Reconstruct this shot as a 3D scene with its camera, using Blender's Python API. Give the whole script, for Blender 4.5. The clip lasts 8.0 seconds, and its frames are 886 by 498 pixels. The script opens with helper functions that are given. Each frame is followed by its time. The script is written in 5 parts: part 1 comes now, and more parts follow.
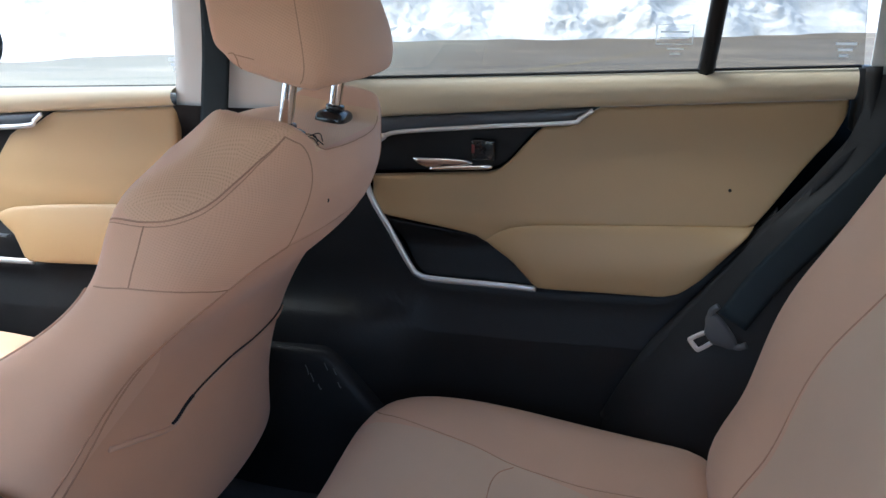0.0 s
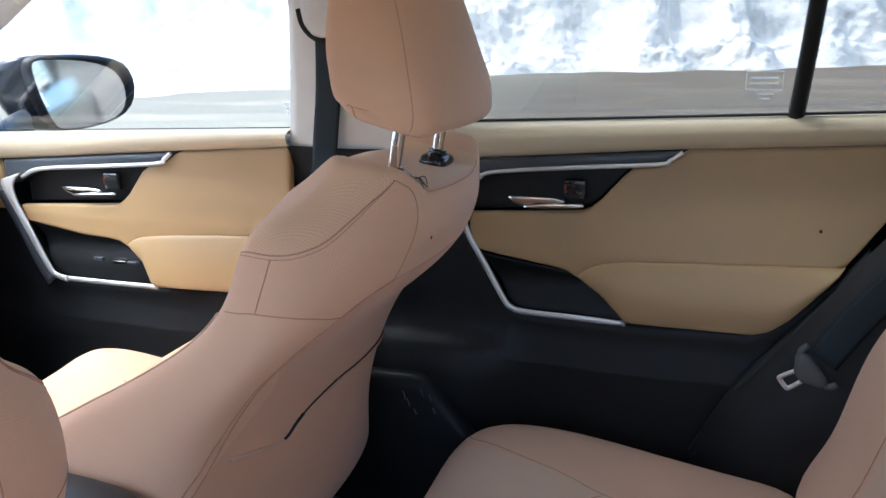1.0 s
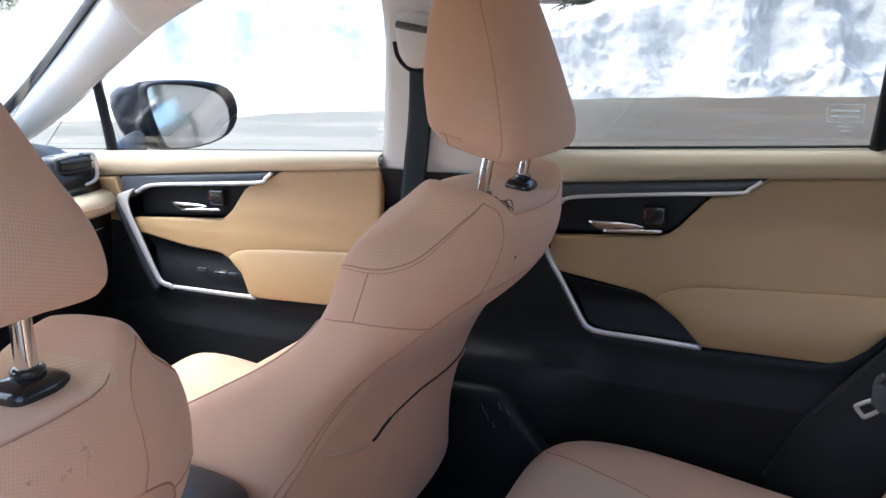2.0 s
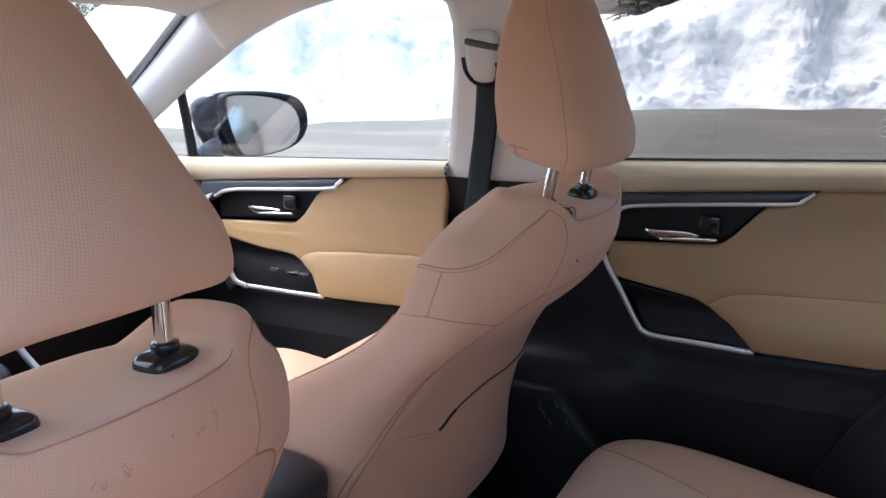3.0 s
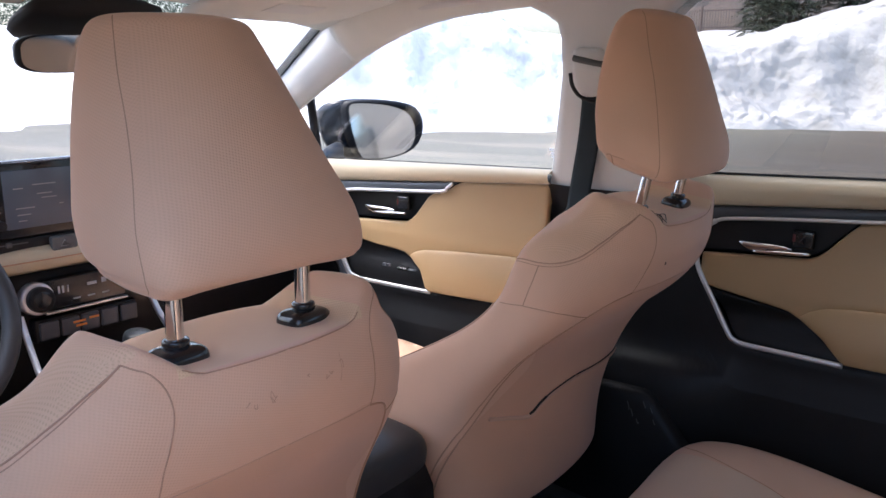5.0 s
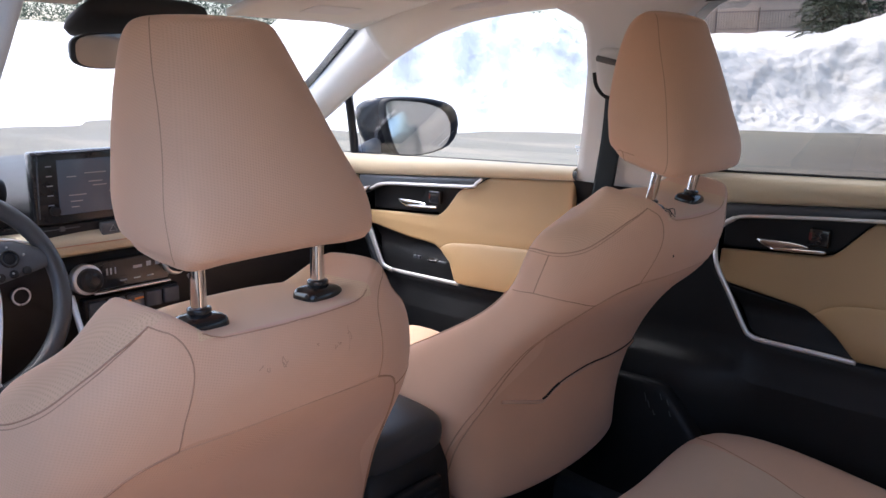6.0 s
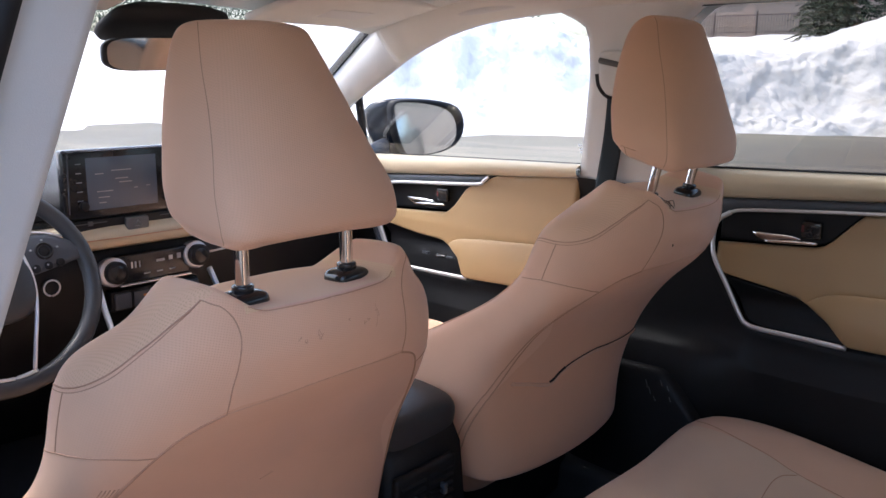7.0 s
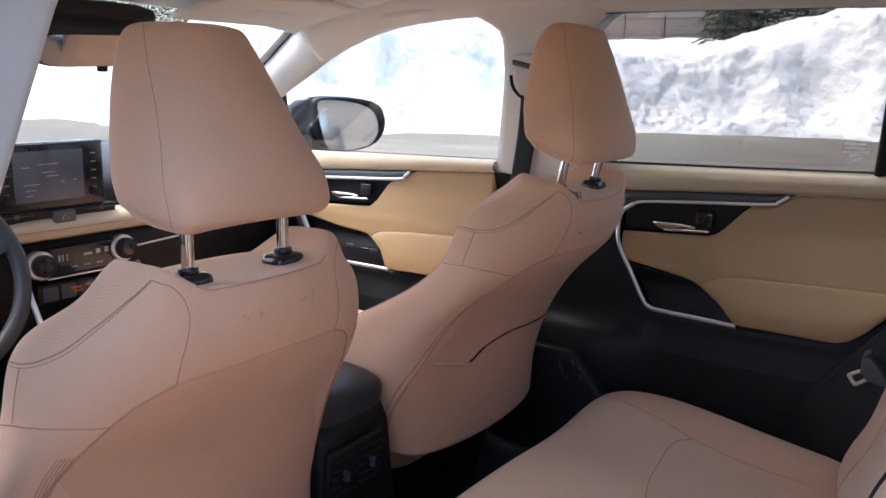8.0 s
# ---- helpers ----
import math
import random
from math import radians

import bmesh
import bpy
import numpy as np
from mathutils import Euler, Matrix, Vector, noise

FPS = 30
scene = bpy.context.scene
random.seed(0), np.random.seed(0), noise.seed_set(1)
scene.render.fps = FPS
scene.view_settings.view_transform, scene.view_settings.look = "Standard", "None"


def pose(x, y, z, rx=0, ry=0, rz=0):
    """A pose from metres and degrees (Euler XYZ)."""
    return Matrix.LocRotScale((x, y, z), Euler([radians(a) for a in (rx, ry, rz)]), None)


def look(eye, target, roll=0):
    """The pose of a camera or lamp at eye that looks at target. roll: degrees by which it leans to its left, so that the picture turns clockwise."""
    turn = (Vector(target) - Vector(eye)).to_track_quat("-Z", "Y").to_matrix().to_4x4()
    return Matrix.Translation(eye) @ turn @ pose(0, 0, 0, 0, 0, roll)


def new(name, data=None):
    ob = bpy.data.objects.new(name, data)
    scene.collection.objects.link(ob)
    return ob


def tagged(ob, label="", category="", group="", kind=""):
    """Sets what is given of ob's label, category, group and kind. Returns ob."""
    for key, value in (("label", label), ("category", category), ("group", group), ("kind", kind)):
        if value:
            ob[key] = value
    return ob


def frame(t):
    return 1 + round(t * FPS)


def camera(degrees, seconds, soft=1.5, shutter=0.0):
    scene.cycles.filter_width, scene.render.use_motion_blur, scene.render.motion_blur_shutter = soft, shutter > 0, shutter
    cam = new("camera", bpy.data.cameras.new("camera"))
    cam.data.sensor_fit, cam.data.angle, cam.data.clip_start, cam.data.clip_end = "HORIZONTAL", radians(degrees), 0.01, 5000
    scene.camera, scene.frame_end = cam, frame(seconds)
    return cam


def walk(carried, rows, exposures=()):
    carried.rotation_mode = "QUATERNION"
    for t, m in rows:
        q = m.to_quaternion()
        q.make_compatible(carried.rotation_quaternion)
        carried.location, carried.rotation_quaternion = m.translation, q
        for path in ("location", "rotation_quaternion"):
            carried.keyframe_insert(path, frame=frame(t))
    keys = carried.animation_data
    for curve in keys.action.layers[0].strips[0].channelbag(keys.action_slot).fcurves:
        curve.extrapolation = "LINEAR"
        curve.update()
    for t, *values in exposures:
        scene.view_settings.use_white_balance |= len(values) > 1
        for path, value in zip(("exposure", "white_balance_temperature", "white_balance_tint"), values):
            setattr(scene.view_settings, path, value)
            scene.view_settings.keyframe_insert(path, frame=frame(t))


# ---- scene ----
cam = camera(57.5, 8.0)
PATH = [
    (0, (0.462, -0.498, 1.351), (0.006, 1.35, 0.736), -0.2),
    (0.5, (0.466, -0.529, 1.365), (-0.109, 1.297, 0.785), -1.1),
    (1, (0.473, -0.562, 1.376), (-0.2, 1.243, 0.837), -1.1),
    (1.5, (0.481, -0.593, 1.383), (-0.291, 1.182, 0.88), -0.9),
    (3, (0.505, -0.712, 1.401), (-0.459, 0.98, 0.941), -0.7),
    (3.5, (0.511, -0.756, 1.403), (-0.492, 0.914, 0.951), -0.3),
    (4, (0.524, -0.793, 1.406), (-0.505, 0.864, 0.964), -0.1),
    (4.5, (0.551, -0.8, 1.405), (-0.555, 0.81, 0.972), 0.3),
    (5, (0.574, -0.81, 1.404), (-0.61, 0.744, 0.973), 0.5),
    (5.2, (0.585, -0.815, 1.406), (-0.622, 0.719, 0.972), 0.9),
    (6.5, (0.68, -0.861, 1.4), (-0.608, 0.607, 0.97), 0.6),
    (7, (0.687, -0.909, 1.398), (-0.588, 0.573, 0.974), 0.8),
    (7.5, (0.713, -0.957, 1.402), (-0.469, 0.6, 0.978), 1.5),
    (8, (0.739, -0.989, 1.401), (-0.378, 0.615, 0.977), 1.5),
]
walk(cam, [(t, look(eye, target, roll)) for t, eye, target, roll in PATH],
     exposures=[(0.0, 2.40, 5560, 1), (0.5, 2.40, 5560, 1), (1.0, 2.42, 5600, 2), (1.5, 2.42, 5600, 3), (2.2, 2.32, 5650, 6), (3.0, 2.11, 5700, 9), (4.0, 2.08, 5750, 11), (5.0, 2.05, 5850, 12), (6.5, 2.05, 6000, 12), (8.0, 2.05, 6050, 12)])

# ---- light ----
sky = bpy.data.worlds.new("sky")
scene.world = sky
sky.use_nodes = True
_bg = sky.node_tree.nodes["Background"]
_tex = sky.node_tree.nodes.new("ShaderNodeTexSky")
_tex.sky_type, _tex.sun_disc = "NISHITA", False
_tex.sun_elevation, _tex.sun_rotation = radians(61), radians(249)
_tex.air_density, _tex.dust_density, _tex.ozone_density = 1.0, 4.0, 1.0
sky.node_tree.links.new(_tex.outputs[0], _bg.inputs[0])
_bg.inputs[1].default_value = 0.137
sun = new("sun", bpy.data.lights.new("sun", "SUN"))
sun.data.energy, sun.data.angle, sun.data.color = 0.6, radians(36), (1.0, 0.97, 0.93)
sun.matrix_world = look((-9.0, -3.5, 17.5), (0, 0, 0))


# ---- materials ----
def tree_of(name):
    m = bpy.data.materials.new(name)
    m.use_nodes = True
    return m, m.node_tree.nodes, m.node_tree.links, m.node_tree.nodes["Principled BSDF"]


def plain(name, color, rough=0.5, metal=0.0, vary=0.12, scale=6.0, grain=400.0, bump=0.15, coat=0.0, spec=0.5, sheen=0.0):
    """A surface with broad tone changes, fine grain in tone and a fine relief."""
    m, n, l, b = tree_of(name)
    co = n.new("ShaderNodeTexCoord")
    big, fine = n.new("ShaderNodeTexNoise"), n.new("ShaderNodeTexNoise")
    big.inputs["Scale"].default_value, big.inputs["Detail"].default_value = scale, 5
    fine.inputs["Scale"].default_value, fine.inputs["Detail"].default_value = grain, 3
    l.new(co.outputs["Object"], big.inputs["Vector"]), l.new(co.outputs["Object"], fine.inputs["Vector"])
    ramp = n.new("ShaderNodeMixRGB")
    ramp.inputs[1].default_value = (*[c * (1 - vary) for c in color], 1)
    ramp.inputs[2].default_value = (*[min(1, c * (1 + vary)) for c in color], 1)
    add = n.new("ShaderNodeMath")
    add.operation = "MULTIPLY_ADD"
    l.new(fine.outputs[0], add.inputs[0])
    add.inputs[1].default_value = 0.35
    l.new(big.outputs[0], add.inputs[2])
    sub = n.new("ShaderNodeMath")
    sub.operation = "SUBTRACT"
    l.new(add.outputs[0], sub.inputs[0])
    sub.inputs[1].default_value = 0.175
    l.new(sub.outputs[0], ramp.inputs[0])
    l.new(ramp.outputs[0], b.inputs["Base Color"])
    rr = n.new("ShaderNodeMapRange")
    rr.inputs[3].default_value, rr.inputs[4].default_value = max(0.02, rough - 0.08), min(1, rough + 0.08)
    l.new(big.outputs[0], rr.inputs[0]), l.new(rr.outputs[0], b.inputs["Roughness"])
    b.inputs["Metallic"].default_value, b.inputs["Coat Weight"].default_value = metal, coat
    b.inputs["Specular IOR Level"].default_value = spec
    b.inputs["Sheen Weight"].default_value = sheen
    if bump:
        bp = n.new("ShaderNodeBump")
        bp.inputs["Strength"].default_value, bp.inputs["Distance"].default_value = bump, 0.0008
        l.new(fine.outputs[0], bp.inputs["Height"]), l.new(bp.outputs[0], b.inputs["Normal"])
    return m


def weave(n, l, pitch):
    """Diagonal rows of stitches, 0 in the pits to 1 on the threads, laid on each face along the two axes that it follows best."""
    co, at, up = n.new("ShaderNodeTexCoord"), n.new("ShaderNodeSeparateXYZ"), n.new("ShaderNodeSeparateXYZ")
    l.new(co.outputs["Object"], at.inputs[0]), l.new(co.outputs["Normal"], up.inputs[0])

    def op(kind, a, b=None):
        k = n.new("ShaderNodeMath")
        k.operation = kind
        for i, v in enumerate((a, b)):
            if v is not None:
                l.new(v, k.inputs[i]) if hasattr(v, "links") else setattr(k.inputs[i], "default_value", v)
        return k.outputs[0]

    def pick(which, a, b):
        return op("ADD", op("MULTIPLY", a, which), op("MULTIPLY", b, op("SUBTRACT", 1.0, which)))

    x, y, z = at.outputs
    nx, ny, nz = (op("ABSOLUTE", o) for o in up.outputs)
    level = op("GREATER_THAN", nz, 0.55)
    u = pick(op("MAXIMUM", level, op("GREATER_THAN", nx, op("MULTIPLY", ny, 0.8))), y, x)
    v = pick(level, x, z)
    k = 2 * math.pi / pitch
    rows = op("MULTIPLY", op("SINE", op("MULTIPLY", op("ADD", u, op("MULTIPLY", v, 0.55)), k)), op("SINE", op("MULTIPLY", op("SUBTRACT", op("MULTIPLY", u, 0.5), v), k)))
    out = n.new("ShaderNodeMapRange")
    out.inputs[1].default_value, out.inputs[2].default_value = -0.75, 0.35
    l.new(rows, out.inputs[0])
    return out.outputs[0]


def cloth(name, color, holes=0.0, pitch=0.0032, vary=0.08, above=None):
    """Woven seat cloth; holes: how deep the pits between its stitches are; above: the height over which it is woven, smooth below."""
    m = plain(name, color, 0.82, 0, vary, 9.0, 900.0, 0.35, 0, 0.25, 0.25)
    n, l = m.node_tree.nodes, m.node_tree.links
    b = n["Principled BSDF"]
    if holes:
        thread = weave(n, l, pitch)
        if above is not None:
            co, sp, on, keep = n.new("ShaderNodeTexCoord"), n.new("ShaderNodeSeparateXYZ"), n.new("ShaderNodeMath"), n.new("ShaderNodeMath")
            l.new(co.outputs["Object"], sp.inputs[0]), l.new(sp.outputs[2], on.inputs[0]), l.new(on.outputs[0], keep.inputs[1]), l.new(thread, keep.inputs[0])
            on.operation, keep.operation = "LESS_THAN", "MAXIMUM"
            on.inputs[1].default_value = above
            thread = keep.outputs[0]
        src = b.inputs["Base Color"].links[0].from_socket
        mul, inv = n.new("ShaderNodeMixRGB"), n.new("ShaderNodeMath")
        mul.blend_type, inv.operation = "MULTIPLY", "SUBTRACT"
        mul.inputs[2].default_value = (1 - holes, 1 - holes * 1.08, 1 - holes * 1.15, 1)
        inv.inputs[0].default_value = 1.0
        l.new(thread, inv.inputs[1]), l.new(inv.outputs[0], mul.inputs[0]), l.new(src, mul.inputs[1])
        l.new(mul.outputs[0], b.inputs["Base Color"])
        bp = n.new("ShaderNodeBump")
        bp.inputs["Strength"].default_value, bp.inputs["Distance"].default_value = 0.25 + holes, 0.0006
        l.new(thread, bp.inputs["Height"]), l.new(bp.outputs[0], b.inputs["Normal"])
    return m


def glass(name, color=(1, 1, 1), ior=1.45):
    m, n, l, b = tree_of(name)
    b.inputs["Base Color"].default_value = (*color, 1)
    b.inputs["Transmission Weight"].default_value, b.inputs["Roughness"].default_value, b.inputs["IOR"].default_value = 1, 0, ior
    return m


TAN = (0.79, 0.497, 0.333)
M_CLOTH = cloth("seat_cloth", TAN, 0.05, 0.0040)


def seat_back_material():
    """The backrest's cover: pin-holed shoulder pads and top, woven yoke, smooth darker panel below the piping."""
    m = cloth("seat_back_cloth", TAN, 0.035, 0.0040, above=-0.134)
    n, l = m.node_tree.nodes, m.node_tree.links
    b = n["Principled BSDF"]

    def math_(op, a, c=None, d=None):
        k = n.new("ShaderNodeMath")
        k.operation = op
        for i, v in enumerate((a, c, d)):
            if v is not None:
                l.new(v, k.inputs[i]) if hasattr(v, "links") else setattr(k.inputs[i], "default_value", v)
        return k.outputs[0]

    co = n.new("ShaderNodeTexCoord")
    sp = n.new("ShaderNodeSeparateXYZ")
    l.new(co.outputs["Object"], sp.inputs[0])
    x, y, z = sp.outputs
    ay = math_("ABSOLUTE", y)
    # pin-holed shoulder pads above the patch seam, and the top between the posts
    lean = math_("ADD", z, math_("ADD", math_("MULTIPLY", ay, 0.816), math_("MULTIPLY", x, 0.02)))
    cap = math_("MULTIPLY", math_("GREATER_THAN", lean, 0.1235), math_("GREATER_THAN", ay, 0.128))
    top = math_("MULTIPLY", math_("GREATER_THAN", math_("ADD", z, math_("MULTIPLY", x, -0.6)), -0.037), math_("LESS_THAN", ay, 0.104))
    pad = math_("MAXIMUM", cap, top)
    pit = math_("LESS_THAN", weave(n, l, 0.0046), 0.28)
    hole = math_("MULTIPLY", pad, pit)
    src = b.inputs["Base Color"].links[0].from_socket
    # pads tinted paler; on the top, sky light is put into the colour too
    tone = n.new("ShaderNodeMixRGB")
    tone.blend_type = "MULTIPLY"
    tone.inputs[2].default_value = (1.03, 1.15, 1.08, 1)
    l.new(math_("MAXIMUM", math_("MULTIPLY", cap, 0.35), top), tone.inputs[0]), l.new(src, tone.inputs[1])
    dark = n.new("ShaderNodeMixRGB")
    dark.blend_type = "MULTIPLY"
    dark.inputs[2].default_value = (0.89, 0.87, 0.85, 1)
    l.new(hole, dark.inputs[0]), l.new(tone.outputs[0], dark.inputs[1])
    # smoother, browner cover below the arched seam
    arc = math_("ADD", math_("MULTIPLY", math_("POWER", math_("MAXIMUM", math_("SUBTRACT", ay, 0.10), 0.0), 2.0), -6.1), -0.1005)
    low = math_("MULTIPLY", math_("LESS_THAN", z, arc), math_("GREATER_THAN", x, math_("ADD", math_("MULTIPLY", z, 0.48), 0.052)))
    brown = n.new("ShaderNodeMixRGB")
    brown.blend_type = "MULTIPLY"
    brown.inputs[2].default_value = (0.93, 0.875, 0.84, 1)
    l.new(low, brown.inputs[0]), l.new(dark.outputs[0], brown.inputs[1])
    l.new(brown.outputs[0], b.inputs["Base Color"])
    return m


M_BACK = seat_back_material()


def bench_material():
    """The bench's cover: tan cloth inserts between pinkish smooth bolsters."""
    m = plain("bench_cover", (0.72, 0.535, 0.375), 0.78, 0, 0.09, 7.0, 900.0, 0.35, 0, 0.25, 0.2)
    n, l = m.node_tree.nodes, m.node_tree.links
    b = n["Principled BSDF"]
    co, sp, ab, lean, on, mix = (n.new("ShaderNode" + k) for k in ("TexCoord", "SeparateXYZ", "Math", "Math", "Math", "MixRGB"))
    l.new(co.outputs["Object"], sp.inputs[0]), l.new(sp.outputs[1], ab.inputs[0])
    ab.operation, lean.operation, on.operation = "ABSOLUTE", "MULTIPLY_ADD", "GREATER_THAN"
    # the seam drifts inwards up the backrest and towards the rear of the cushion
    l.new(sp.outputs[0], lean.inputs[0]), l.new(ab.outputs[0], lean.inputs[2])
    lean.inputs[1].default_value = 0.27
    l.new(lean.outputs[0], on.inputs[0])
    on.inputs[1].default_value = 0.517
    mix.blend_type = "MULTIPLY"
    mix.inputs[2].default_value = (1.04, 0.92, 0.88, 1)
    src = b.inputs["Base Color"].links[0].from_socket
    l.new(on.outputs[0], mix.inputs[0]), l.new(src, mix.inputs[1]), l.new(mix.outputs[0], b.inputs["Base Color"])
    return m


M_BENCH = bench_material()
M_VINYL = plain("seat_vinyl", (0.68, 0.44, 0.31), 0.55, 0, 0.06, 7, 700, 0.25)
M_SEAM = plain("seam_thread", (0.52, 0.295, 0.19), 0.8, 0, 0.2, 40, 900, 0)
M_SCUFF = plain("scuffed_cloth", (0.60, 0.35, 0.235), 0.85, 0, 0.2, 40, 900, 0)
M_PIPE = plain("seam_piping", (0.62, 0.38, 0.26), 0.7, 0, 0.1, 40, 900, 0)
M_DOORTAN = plain("door_vinyl_tan", (0.437, 0.298, 0.150), 0.42, 0, 0.05, 5, 1100, 0.3)
M_SILL = plain("door_sill_tan", (0.615, 0.525, 0.37), 0.45, 0, 0.05, 5, 1100, 0.3)
M_BLACK = plain("black_plastic", (0.0095, 0.0102, 0.0118), 0.48, 0, 0.5, 8, 700, 0.6, 0, 0.33)
M_BLACKRUB = plain("black_rubber", (0.012, 0.012, 0.013), 0.75, 0, 0.2, 10, 500, 0.3)
M_SATIN = plain("satin_dark_trim", (0.068, 0.078, 0.094), 0.32, 0.0, 0.15, 10, 300, 0.05)
M_GLOSS = plain("piano_black", (0.017, 0.018, 0.020), 0.18, 0, 0.1, 10, 300, 0, 0.3)
M_CHROME = plain("chrome", (0.78, 0.78, 0.79), 0.12, 1.0, 0.03, 10, 200, 0)
M_SILVER = plain("satin_silver", (0.80, 0.80, 0.81), 0.34, 0.55, 0.05, 10, 600, 0)
M_GREY = plain("pillar_grey", (0.70, 0.715, 0.71), 0.6, 0, 0.05, 6, 900, 0.3)
M_LINER = plain("headliner_cloth", (0.77, 0.78, 0.745), 0.95, 0, 0.06, 8, 1200, 0.5, 0, 0.1)
M_BELT = plain("belt_webbing", (0.026, 0.036, 0.043), 0.8, 0, 0.2, 30, 1500, 0.3, 0, 0.2)
M_CARPET = plain("black_carpet", (0.034, 0.036, 0.040), 0.95, 0, 0.4, 30, 700, 1.0)
M_LEATHER = plain("black_leather", (0.040, 0.045, 0.051), 0.42, 0, 0.2, 10, 800, 0.4)
M_PAINT = plain("dark_paint", (0.006, 0.010, 0.016), 0.14, 0.0, 0.08, 3, 900, 0, 0, 0.5)
M_GLASS = glass("window_glass")
M_REARGLASS = glass("grey_tinted_glass", (0.51, 0.505, 0.485))
M_TINT = glass("tinted_glass", (0.22, 0.24, 0.24))
M_ETCH = glass("etched_glass", (0.75, 0.75, 0.75))
M_ETCH.node_tree.nodes["Principled BSDF"].inputs["Roughness"].default_value = 0.6
M_DGREY = plain("dark_grey_plastic", (0.10, 0.105, 0.11), 0.5, 0, 0.15, 10, 600, 0.1)
M_MIRROR = plain("mirror_silver", (0.86, 0.9, 0.92), 0.015, 1.0, 0.01, 3, 100, 0)
M_SCREEN = plain("screen_glass", (0.10, 0.125, 0.165), 0.25, 0, 0.1, 10, 300, 0, 0.4)
M_GREYTXT = plain("grey_marking", (0.35, 0.36, 0.38), 0.5, 0, 0.05)
M_AMBER = plain("amber_marking", (0.7, 0.22, 0.03), 0.5, 0, 0.05)
M_RED = plain("red_plastic", (0.12, 0.018, 0.016), 0.4, 0, 0.1)


# ---- mesh helpers ----
def mesh_ob(name, verts, faces, mat, parent=None, label="", smooth=True, sub=0, bevel=0.0):
    me = bpy.data.meshes.new(name)
    me.from_pydata([tuple(v) for v in verts], [], faces)
    bm = bmesh.new()
    bm.from_mesh(me)
    bmesh.ops.remove_doubles(bm, verts=bm.verts, dist=1e-5)
    bmesh.ops.recalc_face_normals(bm, faces=bm.faces)
    bm.to_mesh(me), bm.free()
    for p in me.polygons:
        p.use_smooth = smooth
    me.materials.append(mat)
    ob = new(name, me)
    if parent:
        ob.parent = parent
    if label:
        ob["label"] = label
    if bevel:
        md = ob.modifiers.new("bevel", "BEVEL")
        md.width, md.segments, md.limit_method, md.angle_limit = bevel, 3, "ANGLE", radians(35)
    if sub:
        md = ob.modifiers.new("sub", "SUBSURF")
        md.levels = md.render_levels = sub
    return ob


def thing(name, label, category, at=(0, 0, 0), group="", kind=""):
    ob = new(name)
    ob.location = at
    return tagged(ob, label, category, group, kind)


def box(name, lo, hi, mat, parent=None, label="", bevel=0.004, turn=None):
    """A bevelled block between two corners; turn: Euler degrees about its middle."""
    c = [(a + b) / 2 for a, b in zip(lo, hi)]
    h = [(b - a) / 2 for a, b in zip(lo, hi)]
    v = [Vector((sx * h[0], sy * h[1], sz * h[2])) for sx in (-1, 1) for sy in (-1, 1) for sz in (-1, 1)]
    if turn:
        r = Euler([radians(a) for a in turn]).to_matrix()
        v = [r @ p for p in v]
    v = [p + Vector(c) for p in v]
    f = [(0, 1, 3, 2), (4, 6, 7, 5), (0, 4, 5, 1), (2, 3, 7, 6), (0, 2, 6, 4), (1, 5, 7, 3)]
    ob = mesh_ob(name, v, f, mat, parent, label, False, 0, bevel)
    if bevel:
        for p in ob.data.polygons:
            p.use_smooth = True
    return ob


def smooth_line(pts, n=8):
    """Catmull-Rom through pts."""
    p = [Vector(q) for q in pts]
    p = [2 * p[0] - p[1]] + p + [2 * p[-1] - p[-2]]
    out = []
    for i in range(1, len(p) - 2):
        for k in range(n):
            t = k / n
            a, b, c, d = p[i - 1], p[i], p[i + 1], p[i + 2]
            out.append(0.5 * (2 * b + (c - a) * t + (2 * a - 5 * b + 4 * c - d) * t * t + (3 * b - a - 3 * c + d) * t ** 3))
    return out + [p[-2]]


def tube(name, pts, r, mat, parent=None, label="", n=8, sides=8, flat=1.0, up=(0, 1, 0), closed=False):
    """A round or flattened rod along a smoothed line. flat: its half-thickness along up, over r."""
    line = smooth_line(pts, n) if n > 1 else [Vector(p) for p in pts]
    verts, faces = [], []
    for i, p in enumerate(line):
        d = (line[min(i + 1, len(line) - 1)] - line[max(i - 1, 0)]).normalized()
        u = Vector(up) - d * d.dot(Vector(up))
        u = u.normalized() if u.length > 1e-6 else d.orthogonal().normalized()
        s = d.cross(u)
        for k in range(sides):
            a = 2 * math.pi * k / sides
            verts.append(p + u * math.cos(a) * r * flat + s * math.sin(a) * r)
    for i in range(len(line) - 1):
        for k in range(sides):
            k2 = (k + 1) % sides
            faces.append((i * sides + k, i * sides + k2, (i + 1) * sides + k2, (i + 1) * sides + k))
    faces += [tuple(range(sides)), tuple(range((len(line) - 1) * sides, len(line) * sides))]
    return mesh_ob(name, verts, faces, mat, parent, label)


def rings(name, levels, mat, parent=None, label="", sub=2, cap=True):
    """A body from closed rings of equal count."""
    n = len(levels[0])
    verts = [v for ring in levels for v in ring]
    faces = []
    for i in range(len(levels) - 1):
        for k in range(n):
            k2 = (k + 1) % n
            faces.append((i * n + k, i * n + k2, (i + 1) * n + k2, (i + 1) * n + k))
    if cap:
        faces += [tuple(range(n)), tuple(range(len(verts) - n, len(verts)))]
    return mesh_ob(name, verts, faces, mat, parent, label, True, sub)


